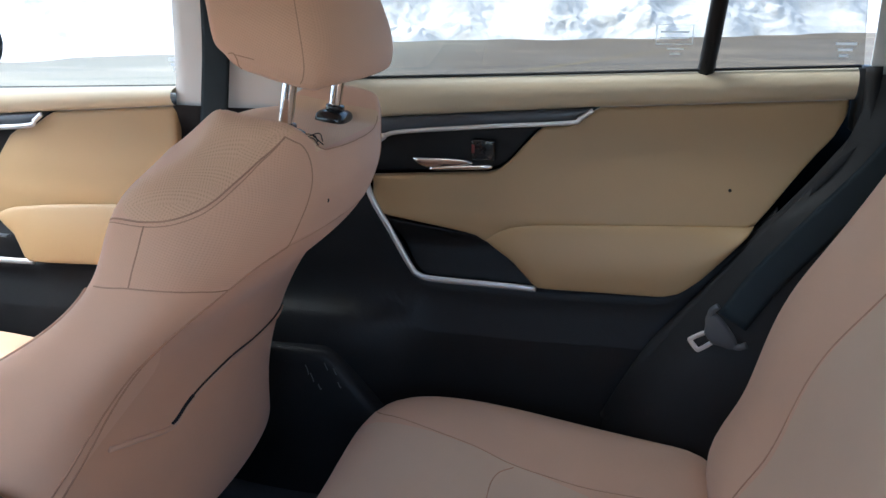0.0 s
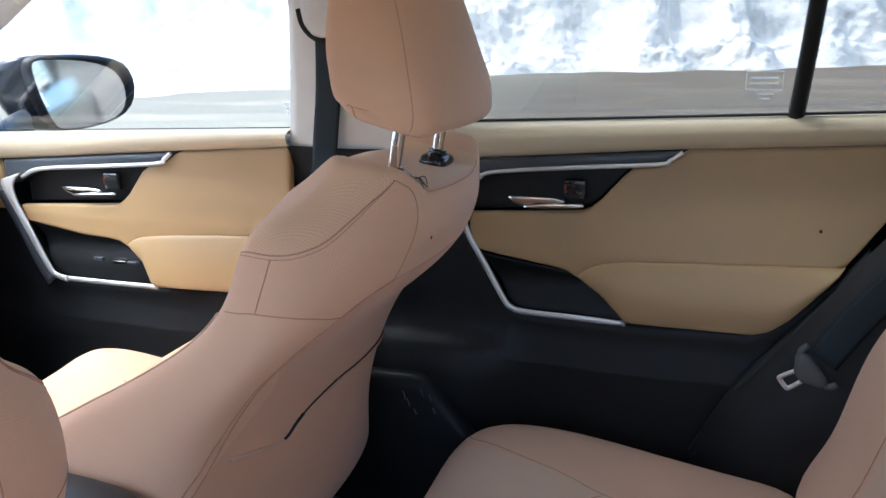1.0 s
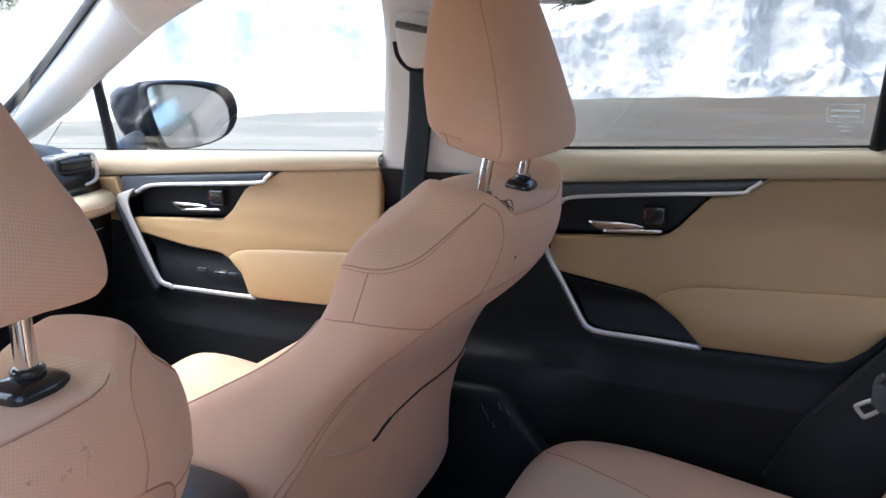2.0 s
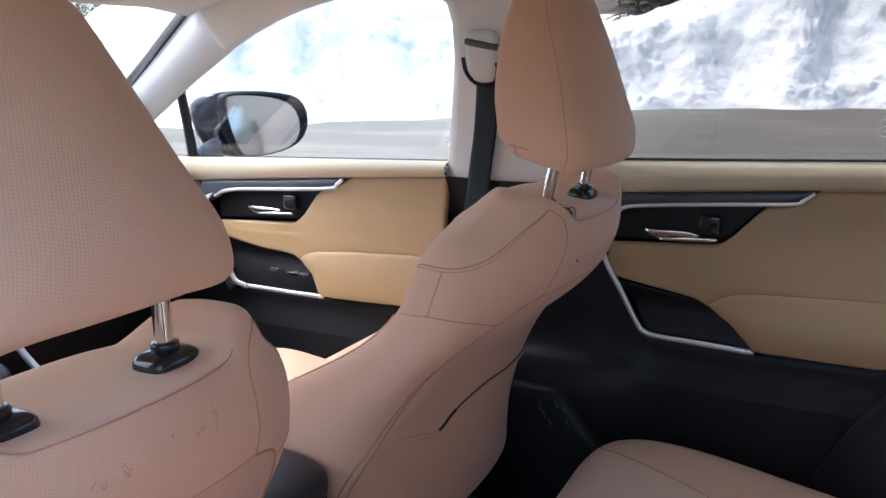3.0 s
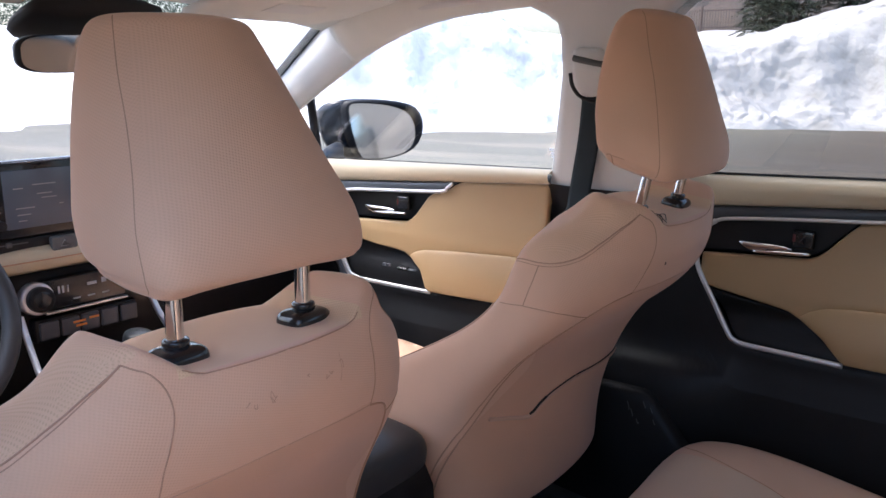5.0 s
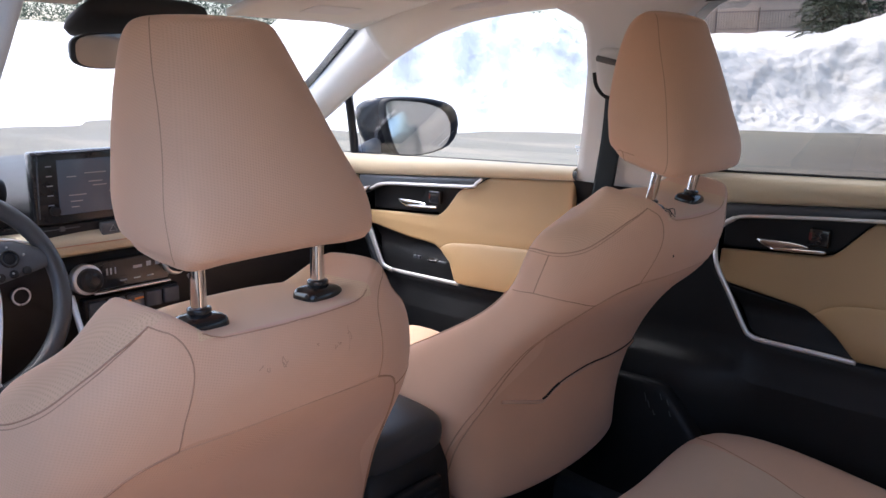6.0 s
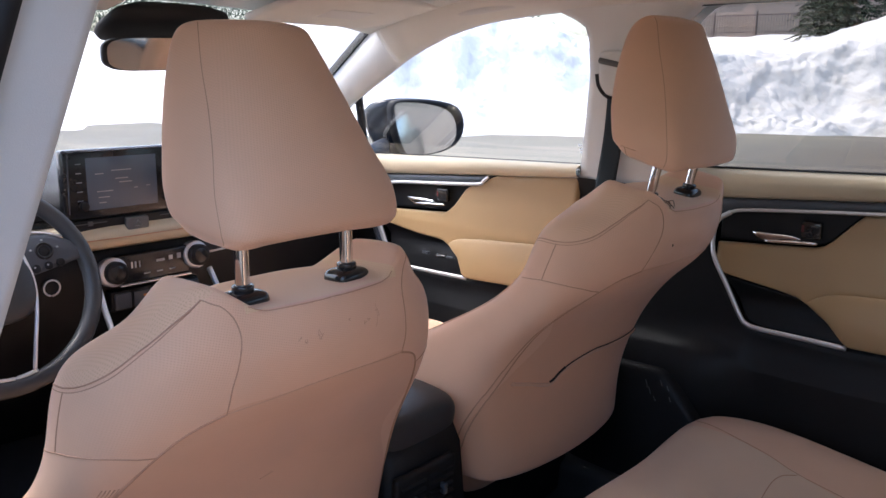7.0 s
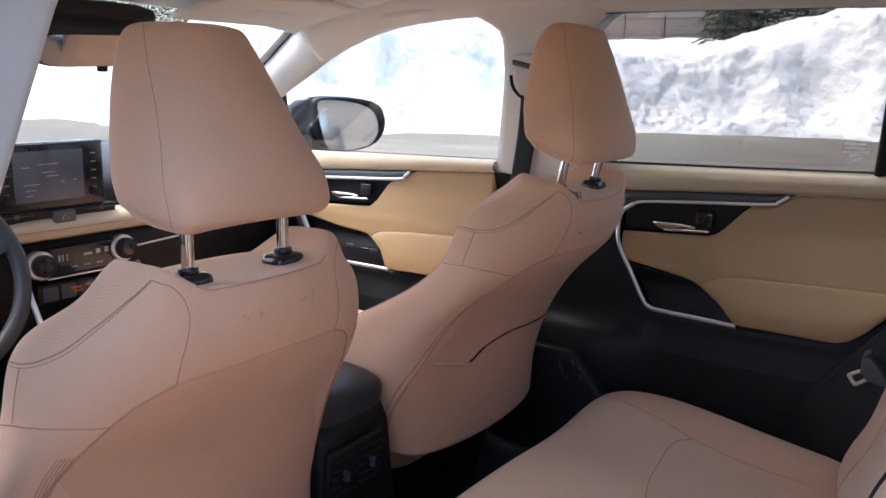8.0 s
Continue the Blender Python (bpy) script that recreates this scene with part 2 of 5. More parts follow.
def disc(name, c, axis, r, depth, mat, parent=None, label="", sides=32, bevel=0.002):
    """A short bevelled cylinder at c along axis."""
    a = Vector(axis).normalized()
    u = a.orthogonal().normalized()
    s = a.cross(u)
    ring = lambda d, q: [Vector(c) + a * d + (u * math.cos(2 * math.pi * k / sides) + s * math.sin(2 * math.pi * k / sides)) * q for k in range(sides)]
    lv = [ring(0, r), ring(depth - bevel, r), ring(depth - bevel * 0.3, r - bevel * 0.3), ring(depth, r - bevel)]
    return rings(name, lv, mat, parent, label, 0)


def curve_fn(pts):
    xs, zs = [p[0] for p in pts], [p[1] for p in pts]
    return lambda x: float(np.interp(x, xs, zs))


def sheet(name, x0, x1, lo, hi, depth, mat, parent=None, label="", nx=40, nz=14, edge=0.006, back=0.012):
    """A padded panel on a door: between the lines lo(x) and hi(x), its face at y = depth(x, z), its rim turned back."""
    ts = [0, 0, 0.012, 0.04, 0.1] + list(np.linspace(0.18, 0.82, max(2, nz - 8))) + [0.9, 0.96, 0.988, 1, 1]
    us = [0, 0, 0.006, 0.02, 0.05] + list(np.linspace(0.08, 0.92, nx - 8)) + [0.95, 0.98, 0.994, 1, 1]
    verts = []
    for i, u in enumerate(us):
        x = x0 + (x1 - x0) * u
        a, b = lo(x), hi(x)
        for j, t in enumerate(ts):
            z = a + (b - a) * t
            d = min((b - a) * min(t, 1 - t), (x1 - x0) * min(u, 1 - u))
            y = depth(x, z)
            y += edge - math.sqrt(max(0, edge ** 2 - (edge - min(d, edge)) ** 2))
            if i in (0, len(us) - 1) or j in (0, len(ts) - 1):
                y += back
            verts.append((x, y, z))
    m = len(ts)
    faces = [(i * m + j, i * m + j + 1, (i + 1) * m + j + 1, (i + 1) * m + j) for i in range(len(us) - 1) for j in range(m - 1)]
    return mesh_ob(name, verts, faces, mat, parent, label)


def loft(name, a, b, mat, parent=None, label="", bow=0.0, toward=(0, -1, 0), n=8, k=8, thick=0.006):
    """A bowed skin between two smoothed lines, with thickness."""
    la, lb = smooth_line(a, n), smooth_line(b, n)
    verts, faces = [], []
    w = Vector(toward)
    for p, q in zip(la, lb):
        for j in range(k + 1):
            t = j / k
            verts.append(p.lerp(q, t) + w * bow * 4 * t * (1 - t))
    for i in range(len(la) - 1):
        for j in range(k):
            faces.append((i * (k + 1) + j, i * (k + 1) + j + 1, (i + 1) * (k + 1) + j + 1, (i + 1) * (k + 1) + j))
    ob = mesh_ob(name, verts, faces, mat, parent, label)
    if thick:
        md = ob.modifiers.new("solid", "SOLIDIFY")
        md.thickness, md.offset = thick, 0
    return ob


def side_y(z, inset=0.0):
    """The lean of the right side's glass and pillars."""
    return 0.72 - 0.36 * (z - 1.2) - inset


# ---- ground and snow ----
def ground_material():
    m, n, l, b = tree_of("wet_asphalt")
    co = n.new("ShaderNodeTexCoord")
    a, s, w = n.new("ShaderNodeTexNoise"), n.new("ShaderNodeTexNoise"), n.new("ShaderNodeTexNoise")
    a.inputs["Scale"].default_value, a.inputs["Detail"].default_value = 55, 6
    s.inputs["Scale"].default_value, s.inputs["Detail"].default_value = 0.35, 4
    w.inputs["Scale"].default_value, w.inputs["Detail"].default_value = 0.9, 5
    l.new(co.outputs["Object"], s.inputs["Vector"])
    grit = n.new("ShaderNodeMapping")
    grit.inputs["Scale"].default_value, grit.inputs["Rotation"].default_value = (1.0, 0.40, 1), (0, 0, 0.35)
    l.new(co.outputs["Object"], grit.inputs[0]), l.new(grit.outputs[0], a.inputs["Vector"])
    mp = n.new("ShaderNodeMapping")
    mp.inputs["Scale"].default_value, mp.inputs["Rotation"].default_value = (0.25, 0.8, 1), (0, 0, 0.3)
    l.new(co.outputs["Object"], mp.inputs[0]), l.new(mp.outputs[0], w.inputs["Vector"])
    m1, m2, m3 = n.new("ShaderNodeMixRGB"), n.new("ShaderNodeMixRGB"), n.new("ShaderNodeMixRGB")
    m1.inputs[1].default_value, m1.inputs[2].default_value = (0.078, 0.068, 0.055, 1), (0.190, 0.164, 0.132, 1)
    ra = n.new("ShaderNodeMapRange")
    ra.inputs[1].default_value, ra.inputs[2].default_value = 0.40, 0.62
    l.new(a.outputs[0], ra.inputs[0]), l.new(ra.outputs[0], m1.inputs[0])
    m2.inputs[2].default_value = (0.26, 0.215, 0.16, 1)
    r = n.new("ShaderNodeMapRange")
    r.inputs[1].default_value, r.inputs[2].default_value, r.inputs[4].default_value = 0.52, 0.72, 0.55
    l.new(w.outputs[0], r.inputs[0]), l.new(r.outputs[0], m2.inputs[0]), l.new(m1.outputs[0], m2.inputs[1])
    # dry and salted towards one end of the car park, damp and dark towards the other
    sx, dry, lift = n.new("ShaderNodeSeparateXYZ"), n.new("ShaderNodeMapRange"), n.new("ShaderNodeMixRGB")
    l.new(co.outputs["Object"], sx.inputs[0]), l.new(sx.outputs[0], dry.inputs[0])
    dry.inputs[1].default_value, dry.inputs[2].default_value = -2.5, -6.0
    lift.blend_type = "ADD"
    lift.inputs[2].default_value = (0.060, 0.070, 0.060, 1)
    l.new(dry.outputs[0], lift.inputs[0]), l.new(m2.outputs[0], lift.inputs[1])
    l.new(lift.outputs[0], b.inputs["Base Color"])
    r2 = n.new("ShaderNodeMapRange")
    r2.inputs[1].default_value, r2.inputs[2].default_value, r2.inputs[3].default_value, r2.inputs[4].default_value = 0.35, 0.6, 0.62, 0.95
    l.new(s.outputs[0], r2.inputs[0]), l.new(r2.outputs[0], b.inputs["Roughness"])
    bp = n.new("ShaderNodeBump")
    b.inputs["Specular IOR Level"].default_value = 0.1
    bp.inputs["Strength"].default_value, bp.inputs["Distance"].default_value = 0.8, 0.02
    l.new(a.outputs[0], bp.inputs["Height"]), l.new(bp.outputs[0], b.inputs["Normal"])
    return m


def snow_material():
    m, n, l, b = tree_of("snow_dimmed_along_x")
    co = n.new("ShaderNodeTexCoord")
    a, d = n.new("ShaderNodeTexNoise"), n.new("ShaderNodeTexNoise")
    a.inputs["Scale"].default_value, a.inputs["Detail"].default_value = 1.9, 10
    d.inputs["Scale"].default_value, d.inputs["Detail"].default_value = 9, 10
    for t in (a, d):
        l.new(co.outputs["Object"], t.inputs["Vector"])
    mx = n.new("ShaderNodeMixRGB")
    mx.inputs[1].default_value, mx.inputs[2].default_value = (0.88, 0.865, 0.84, 1), (0.66, 0.64, 0.60, 1)
    r = n.new("ShaderNodeMapRange")
    r.inputs[1].default_value, r.inputs[2].default_value = 0.55, 0.70
    l.new(a.outputs[0], r.inputs[0]), l.new(r.outputs[0], mx.inputs[0])
    # colour darkened towards the rear windows' end, a stand-in for dimmer light there
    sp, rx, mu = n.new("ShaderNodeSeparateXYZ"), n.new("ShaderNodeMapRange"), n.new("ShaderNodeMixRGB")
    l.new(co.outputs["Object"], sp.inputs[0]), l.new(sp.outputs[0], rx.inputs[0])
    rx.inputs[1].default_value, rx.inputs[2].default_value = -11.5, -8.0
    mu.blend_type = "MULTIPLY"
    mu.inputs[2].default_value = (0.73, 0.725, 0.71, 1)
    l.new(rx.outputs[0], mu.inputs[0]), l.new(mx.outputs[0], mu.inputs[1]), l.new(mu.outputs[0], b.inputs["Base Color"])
    b.inputs["Roughness"].default_value = 0.8
    bp = n.new("ShaderNodeBump")
    bp.inputs["Strength"].default_value, bp.inputs["Distance"].default_value = 0.5, 0.10
    l.new(d.outputs[0], bp.inputs["Height"]), l.new(bp.outputs[0], b.inputs["Normal"])
    return m


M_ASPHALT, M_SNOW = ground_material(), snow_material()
M_YELLOW = plain("worn_yellow_paint", (0.14, 0.108, 0.052), 0.8, 0, 0.5, 4, 60, 0.2)
G = 900.0
tagged(mesh_ob("ground", [(-G, -G, 0), (G, -G, 0), (G, G, 0), (-G, G, 0)], [(0, 1, 2, 3)], M_ASPHALT), "damp grey asphalt car park with salt streaks", "ground", kind="structure")
tagged(mesh_ob("road_marking", [(-1.6, 13.6, 0.004), (-1.45, 13.5, 0.004), (1.55, 20.0, 0.004), (1.4, 20.1, 0.004)], [(0, 1, 2, 3)], M_YELLOW), "worn yellow parking line on the asphalt", "road marking", kind="structure")


def bank(name, foot, label, seed, deep=9.0, cells=760, rows=150, rough=1.0):
    """Ploughed snow heaped along a line of (x, y, height): a ragged apron, a steep lumpy face with clods, a rolling crest."""
    line = smooth_line(foot, cells // (len(foot) - 1))
    verts, faces = [], []
    for i, p in enumerate(line):
        d = line[min(i + 1, len(line) - 1)] - line[max(i - 1, 0)]
        side = Vector((d.y, -d.x, 0)).normalized()
        for j in range(rows + 1):
            t = (j / rows) ** 1.3
            q = Vector((p.x, p.y, 0)) + side * (t * deep + 0.9 * noise.noise(Vector((p.x * 0.7, p.y * 0.7, seed))) * (1 - t) ** 2)
            s = max(0, min(1, (t - 0.07 - 0.05 * noise.noise(Vector((q.x * 0.5, q.y * 0.5, seed + 5)))) / 0.28))
            h = p.z * (0.12 * min(1, t / 0.07) + 0.74 * s * s * (3 - 2 * s) + 0.14 * t)
            h *= 1 + 0.22 * noise.noise(Vector((q.x * 0.17, q.y * 0.17, seed + 3)))
            big = noise.fractal(Vector((q.x * 0.5, q.y * 0.5, h * 0.5 + seed)), 1.0, 2.1, 6)
            clod = abs(noise.noise(Vector((q.x * 1.6, q.y * 1.6, h * 1.6 + seed)))) * 0.24 + abs(noise.noise(Vector((q.x * 3.7, q.y * 3.7, h * 3.7 + seed)))) * 0.15 + abs(noise.noise(Vector((q.x * 8, q.y * 8, h * 8)))) * 0.08
            k = min(1, t * 16)
            clod *= 0.3 + max(0, min(1, 0.5 + 1.3 * noise.noise(Vector((q.x * 0.33, q.y * 0.33, seed + h * 0.5))))) + 0.5 * max(0, 1 - t * 6)
            calm = 0.5 + 0.5 * max(0, min(1, (q.x + 10) / 7))
            out = rough * calm * (0.46 * big + 0.85 * clod - 0.14) * k
            verts.append((q.x - 0.75 * side.x * out, q.y - 0.75 * side.y * out, h + 0.6 * out - 0.04 * (1 - k)))
    w = rows + 1
    for i in range(len(line) - 1):
        for j in range(rows):
            faces.append((i * w + j, i * w + j + 1, (i + 1) * w + j + 1, (i + 1) * w + j))
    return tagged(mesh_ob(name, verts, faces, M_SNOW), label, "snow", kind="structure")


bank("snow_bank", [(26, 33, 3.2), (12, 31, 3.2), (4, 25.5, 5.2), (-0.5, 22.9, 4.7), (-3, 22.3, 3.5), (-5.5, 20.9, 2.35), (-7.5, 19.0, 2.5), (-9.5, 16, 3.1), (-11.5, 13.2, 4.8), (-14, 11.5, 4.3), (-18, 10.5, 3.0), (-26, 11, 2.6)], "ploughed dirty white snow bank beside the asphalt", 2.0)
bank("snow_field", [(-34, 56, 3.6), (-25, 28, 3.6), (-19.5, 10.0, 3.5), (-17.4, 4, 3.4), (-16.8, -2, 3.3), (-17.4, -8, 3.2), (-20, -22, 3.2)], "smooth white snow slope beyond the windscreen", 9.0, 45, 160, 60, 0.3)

# ---- shell of the car ----


def roof_z(x, y):
    return 1.615 - 0.085 * max(0, (-x - 0.25) / 0.55) ** 2 - 0.03 * max(0, (x - 1.0)) ** 2 - 0.035 * (y / 0.5) ** 2


def grid_sheet(name, xs, ys, fz, mat, parent=None, label="", thick=0.01):
    verts = [(x, y, fz(x, y)) for x in xs for y in ys]
    m = len(ys)
    faces = [(i * m + j, i * m + j + 1, (i + 1) * m + j + 1, (i + 1) * m + j) for i in range(len(xs) - 1) for j in range(m - 1)]
    ob = mesh_ob(name, verts, faces, mat, parent, label)
    md = ob.modifiers.new("solid", "SOLIDIFY")
    md.thickness, md.offset = thick, 1
    return ob


YS = list(np.linspace(-0.53, 0.53, 15))
tagged(grid_sheet("ceiling", list(np.linspace(-0.8, 1.9, 28)), YS, roof_z, M_LINER), "light grey cloth headliner of the car", "headliner", kind="structure")
tagged(grid_sheet("roof", list(np.linspace(-0.86, 2.0, 28)), list(np.linspace(-0.62, 0.62, 15)), lambda x, y: roof_z(x, y * 0.85) + 0.045, M_PAINT), "dark blue painted car roof", "roof", kind="structure")

for s in (1, -1):
    nm = "right" if s > 0 else "left"
    flip = lambda pts: [(x, s * y, z) for x, y, z in pts]
    # rail over the doors, from the window's head to the headliner
    wt = [(-0.80, 0.640, 1.420), (-0.66, 0.622, 1.474), (-0.53, 0.609, 1.507), (-0.40, 0.603, 1.523), (-0.24, 0.600, 1.532), (0.0, 0.600, 1.534), (0.5, 0.600, 1.534), (0.9, 0.604, 1.525), (1.6, 0.62, 1.48)]
    hl = [(-0.80, 0.53, 1.545), (-0.66, 0.528, 1.56), (-0.53, 0.53, 1.568), (-0.40, 0.53, 1.575), (-0.24, 0.53, 1.58), (0.0, 0.53, 1.583), (0.5, 0.53, 1.583), (0.9, 0.53, 1.583), (1.6, 0.53, 1.57)]
    tagged(loft("trim_rail_" + nm, flip(wt), flip(hl), M_LINER, bow=0.012, toward=(0, -s, -0.6)), "light grey cloth trim over the doors", "trim", kind="structure")
    # windscreen pillar
    a = [(-1.42, 0.715, 1.130), (-1.16, 0.705, 1.245), (-0.994, 0.676, 1.327), (-0.86, 0.652, 1.390), (-0.737, 0.631, 1.446), (-0.64, 0.62, 1.479)]
    b = [(-1.50, 0.690, 1.145), (-1.25, 0.668, 1.277), (-1.08, 0.645, 1.376), (-0.97, 0.62, 1.438), (-0.86, 0.60, 1.505), (-0.795, 0.585, 1.540)]
    tagged(loft("trim_windscreen_pillar_" + nm, flip(a), flip(b), M_GREY, bow=0.022, toward=(0.5, -s, 0)), "light grey plastic windscreen pillar trim", "pillar trim", kind="structure")
    tagged(tube("trim_windscreen_seal_" + nm, [(x - 0.006, y - s * 0.002, z + 0.011) for x, y, z in flip(b)], 0.013, M_BLACKRUB), "black rubber seal along the windscreen", "seal", kind="structure")
    # outer skins, seen from outside only
    tagged(loft("body_side_" + nm, flip([(-2.0, 0.90, 0.35), (-1.0, 0.92, 0.30), (0.0, 0.92, 0.30)] if s < 0 else [(-2.0, 0.90, 0.35), (-1.0, 0.92, 0.30), (0.0, 0.92, 0.30), (1.0, 0.92, 0.30), (2.0, 0.88, 0.4)]),
                flip([(-2.0, 0.80, 1.02), (-1.0, 0.77, 1.15), (0.0, 0.765, 1.19)] if s < 0 else [(-2.0, 0.80, 1.02), (-1.0, 0.77, 1.15), (0.0, 0.765, 1.19), (1.0, 0.77, 1.235), (2.0, 0.74, 1.24)]), M_PAINT, bow=0.04, toward=(0, s, 0)), "dark blue painted side of the car body", "car body", kind="structure")
grid_h = grid_sheet("bonnet", list(np.linspace(-2.75, -1.5, 10)), list(np.linspace(-0.78, 0.78, 13)), lambda x, y: 1.10 - 0.10 * ((-x - 1.5) / 1.25) ** 2 - 0.06 * (y / 0.78) ** 2 - 0.03, M_PAINT)
tagged(grid_h, "dark blue painted bonnet before the windscreen", "bonnet", kind="structure")
tagged(mesh_ob("body_nose", [(-2.75, -0.8, 0.3), (-2.75, 0.8, 0.3), (-2.75, 0.8, 0.95), (-2.75, -0.8, 0.95)], [(0, 1, 2, 3)], M_PAINT), "dark painted front of the car", "car body", kind="structure")
tagged(box("wall_tailgate", (2.0, -0.80, 0.35), (2.05, 0.80, 1.14), M_BLACK), "dark tailgate behind the rear seats", "tailgate", kind="structure")
tg_ = box("window_tailgate", (1.985, -0.66, 1.13), (1.989, 0.66, 1.58), M_TINT, bevel=0, turn=(0, -14, 0))
tagged(tg_, "dark tinted tailgate window glass", "window", kind="structure")
tagged(box("floor", (-1.6, -0.74, 0.30), (2.0, 0.80, 0.40), M_CARPET, bevel=0.01), "black carpeted car floor", "floor", kind="structure")
tagged(box("wall_bulkhead", (-1.62, -0.78, 0.35), (-1.56, 0.78, 1.08), M_BLACK), "dark bulkhead behind the dashboard", "bulkhead", kind="structure")

# left flank behind the open rear doorway
lq = thing("trim_quarter_left", "grey upper and black lower trim behind the open doorway", "pillar trim", kind="structure")
loft("upper_trim", [(0.78, -0.74, 1.20), (0.80, -0.70, 1.32), (0.84, -0.65, 1.44), (0.90, -0.60, 1.56)], [(2.0, -0.74, 1.20), (2.0, -0.70, 1.32), (2.0, -0.66, 1.44), (2.0, -0.60, 1.58)], M_GREY, lq, "light grey plastic cover")
loft("lower_trim", [(0.45, -0.76, 0.32), (0.52, -0.76, 0.60), (0.70, -0.76, 0.90), (0.78, -0.75, 1.21)], [(2.0, -0.80, 0.32), (2.0, -0.80, 0.60), (2.0, -0.79, 0.90), (2.0, -0.75, 1.21)], M_BLACK, lq, "black plastic cover")
box("doorway_step", (-0.30, -0.86, 0.30), (0.60, -0.72, 0.43), M_BLACK, lq, "black plastic step", 0.02)
# the open rear door, swung out on its hinges beside the doorway
# added out of view: its swing and black trim limit light through the doorway
ol = thing("door_3", "dark blue rear door standing open", "car door", (-0.03, -0.90, 0), kind="structure")
ol.rotation_euler = (0, 0, radians(-50))
box("door_shell", (0.0, -0.06, 0.40), (1.0, 0.02, 1.20), M_PAINT, ol, "dark blue painted door shell", 0.03)
box("door_trim", (0.04, 0.022, 0.50), (0.96, 0.06, 1.19), M_BLACK, ol, "black inner trim", 0.02)
tube("window_frame", [(0.02, 0, 1.20), (0.06, 0.03, 1.40), (0.12, 0.05, 1.56), (0.45, 0.05, 1.58), (0.72, 0.04, 1.54), (0.88, 0.02, 1.38), (0.97, 0, 1.20)], 0.022, M_PAINT, ol, "dark window frame", 6, 8)
tagged(loft("body_quarter_left", [(0.62, -0.90, 0.40), (1.2, -0.91, 0.36), (2.0, -0.86, 0.40)], [(0.84, -0.775, 1.22), (1.3, -0.77, 1.235), (2.0, -0.74, 1.24)], M_PAINT, bow=0.04, toward=(0, -1, 0)), "dark blue painted rear quarter of the car", "car body", kind="structure")
# wheels under the body
for wx in (-1.75, 1.05):
    for wy in (-0.80, 0.80):
        wl = thing("car_wheel", "black tyre on a grey alloy rim", "wheel", (wx, wy, 0.345), "car wheels")
        rings("tyre", [[(r * math.cos(a), y, r * math.sin(a)) for a in np.linspace(0, 2 * math.pi, 48, endpoint=False)] for y, r in ((-0.10, 0.24), (-0.11, 0.27), (-0.105, 0.32), (-0.08, 0.343), (0.08, 0.343), (0.105, 0.32), (0.11, 0.27), (0.10, 0.24))], M_BLACKRUB, wl, "black rubber tyre", 0)
        disc("rim", (0, -0.095, 0), (0, 1, 0), 0.24, 0.19, M_SILVER, wl, "grey alloy rim", 32, 0.01)
# windscreen glass
ws_v = []
for i in range(33):
    y = -1 + i / 16
    e = y * y
    a, b = Vector((-1.58 + 0.10 * e, y * 0.686, 1.09)), Vector((-0.80 - 0.01 * e, y * 0.584, 1.548 - 0.008 * e))
    ws_v += [a.lerp(b, j / 12) + Vector((-0.35, 0, 0.75)) * 0.05 * (j / 12) * (1 - j / 12) for j in range(13)]
ws = mesh_ob("window_windscreen", ws_v, [(i * 13 + j, i * 13 + j + 1, i * 13 + j + 14, i * 13 + j + 13) for i in range(32) for j in range(12)], M_GLASS)
md = ws.modifiers.new("solid", "SOLIDIFY")
md.thickness, md.use_rim = 0.005, False
ws.visible_shadow = False
tagged(ws, "clear curved windscreen glass", "windscreen", kind="structure")


# ---- right-hand doors ----
def pane(name, outline, parent, mat=None):
    """A window pane on the leaning side, out of an outline of (x, z)."""
    o = [(x, side_y(z) + 0.018, z) for x, z in outline]
    i = [(x, side_y(z) + 0.022, z) for x, z in outline]
    n = len(o)
    ob = mesh_ob(name, o + i, [tuple(range(n)), tuple(range(2 * n - 1, n - 1, -1))] + [(k, (k + 1) % n, n + (k + 1) % n, n + k) for k in range(n)], mat or M_GLASS, parent, "lightly tinted window glass" if mat else "clear window glass", False)
    ob.visible_shadow = False
    return ob


def seal(name, outline, parent, r=0.006, inset=0.0, mat=None):
    return tube(name, [(x, side_y(z, inset), z) for x, z in outline], r, mat or M_BLACKRUB, parent, "black rubber seal", 6, 8)


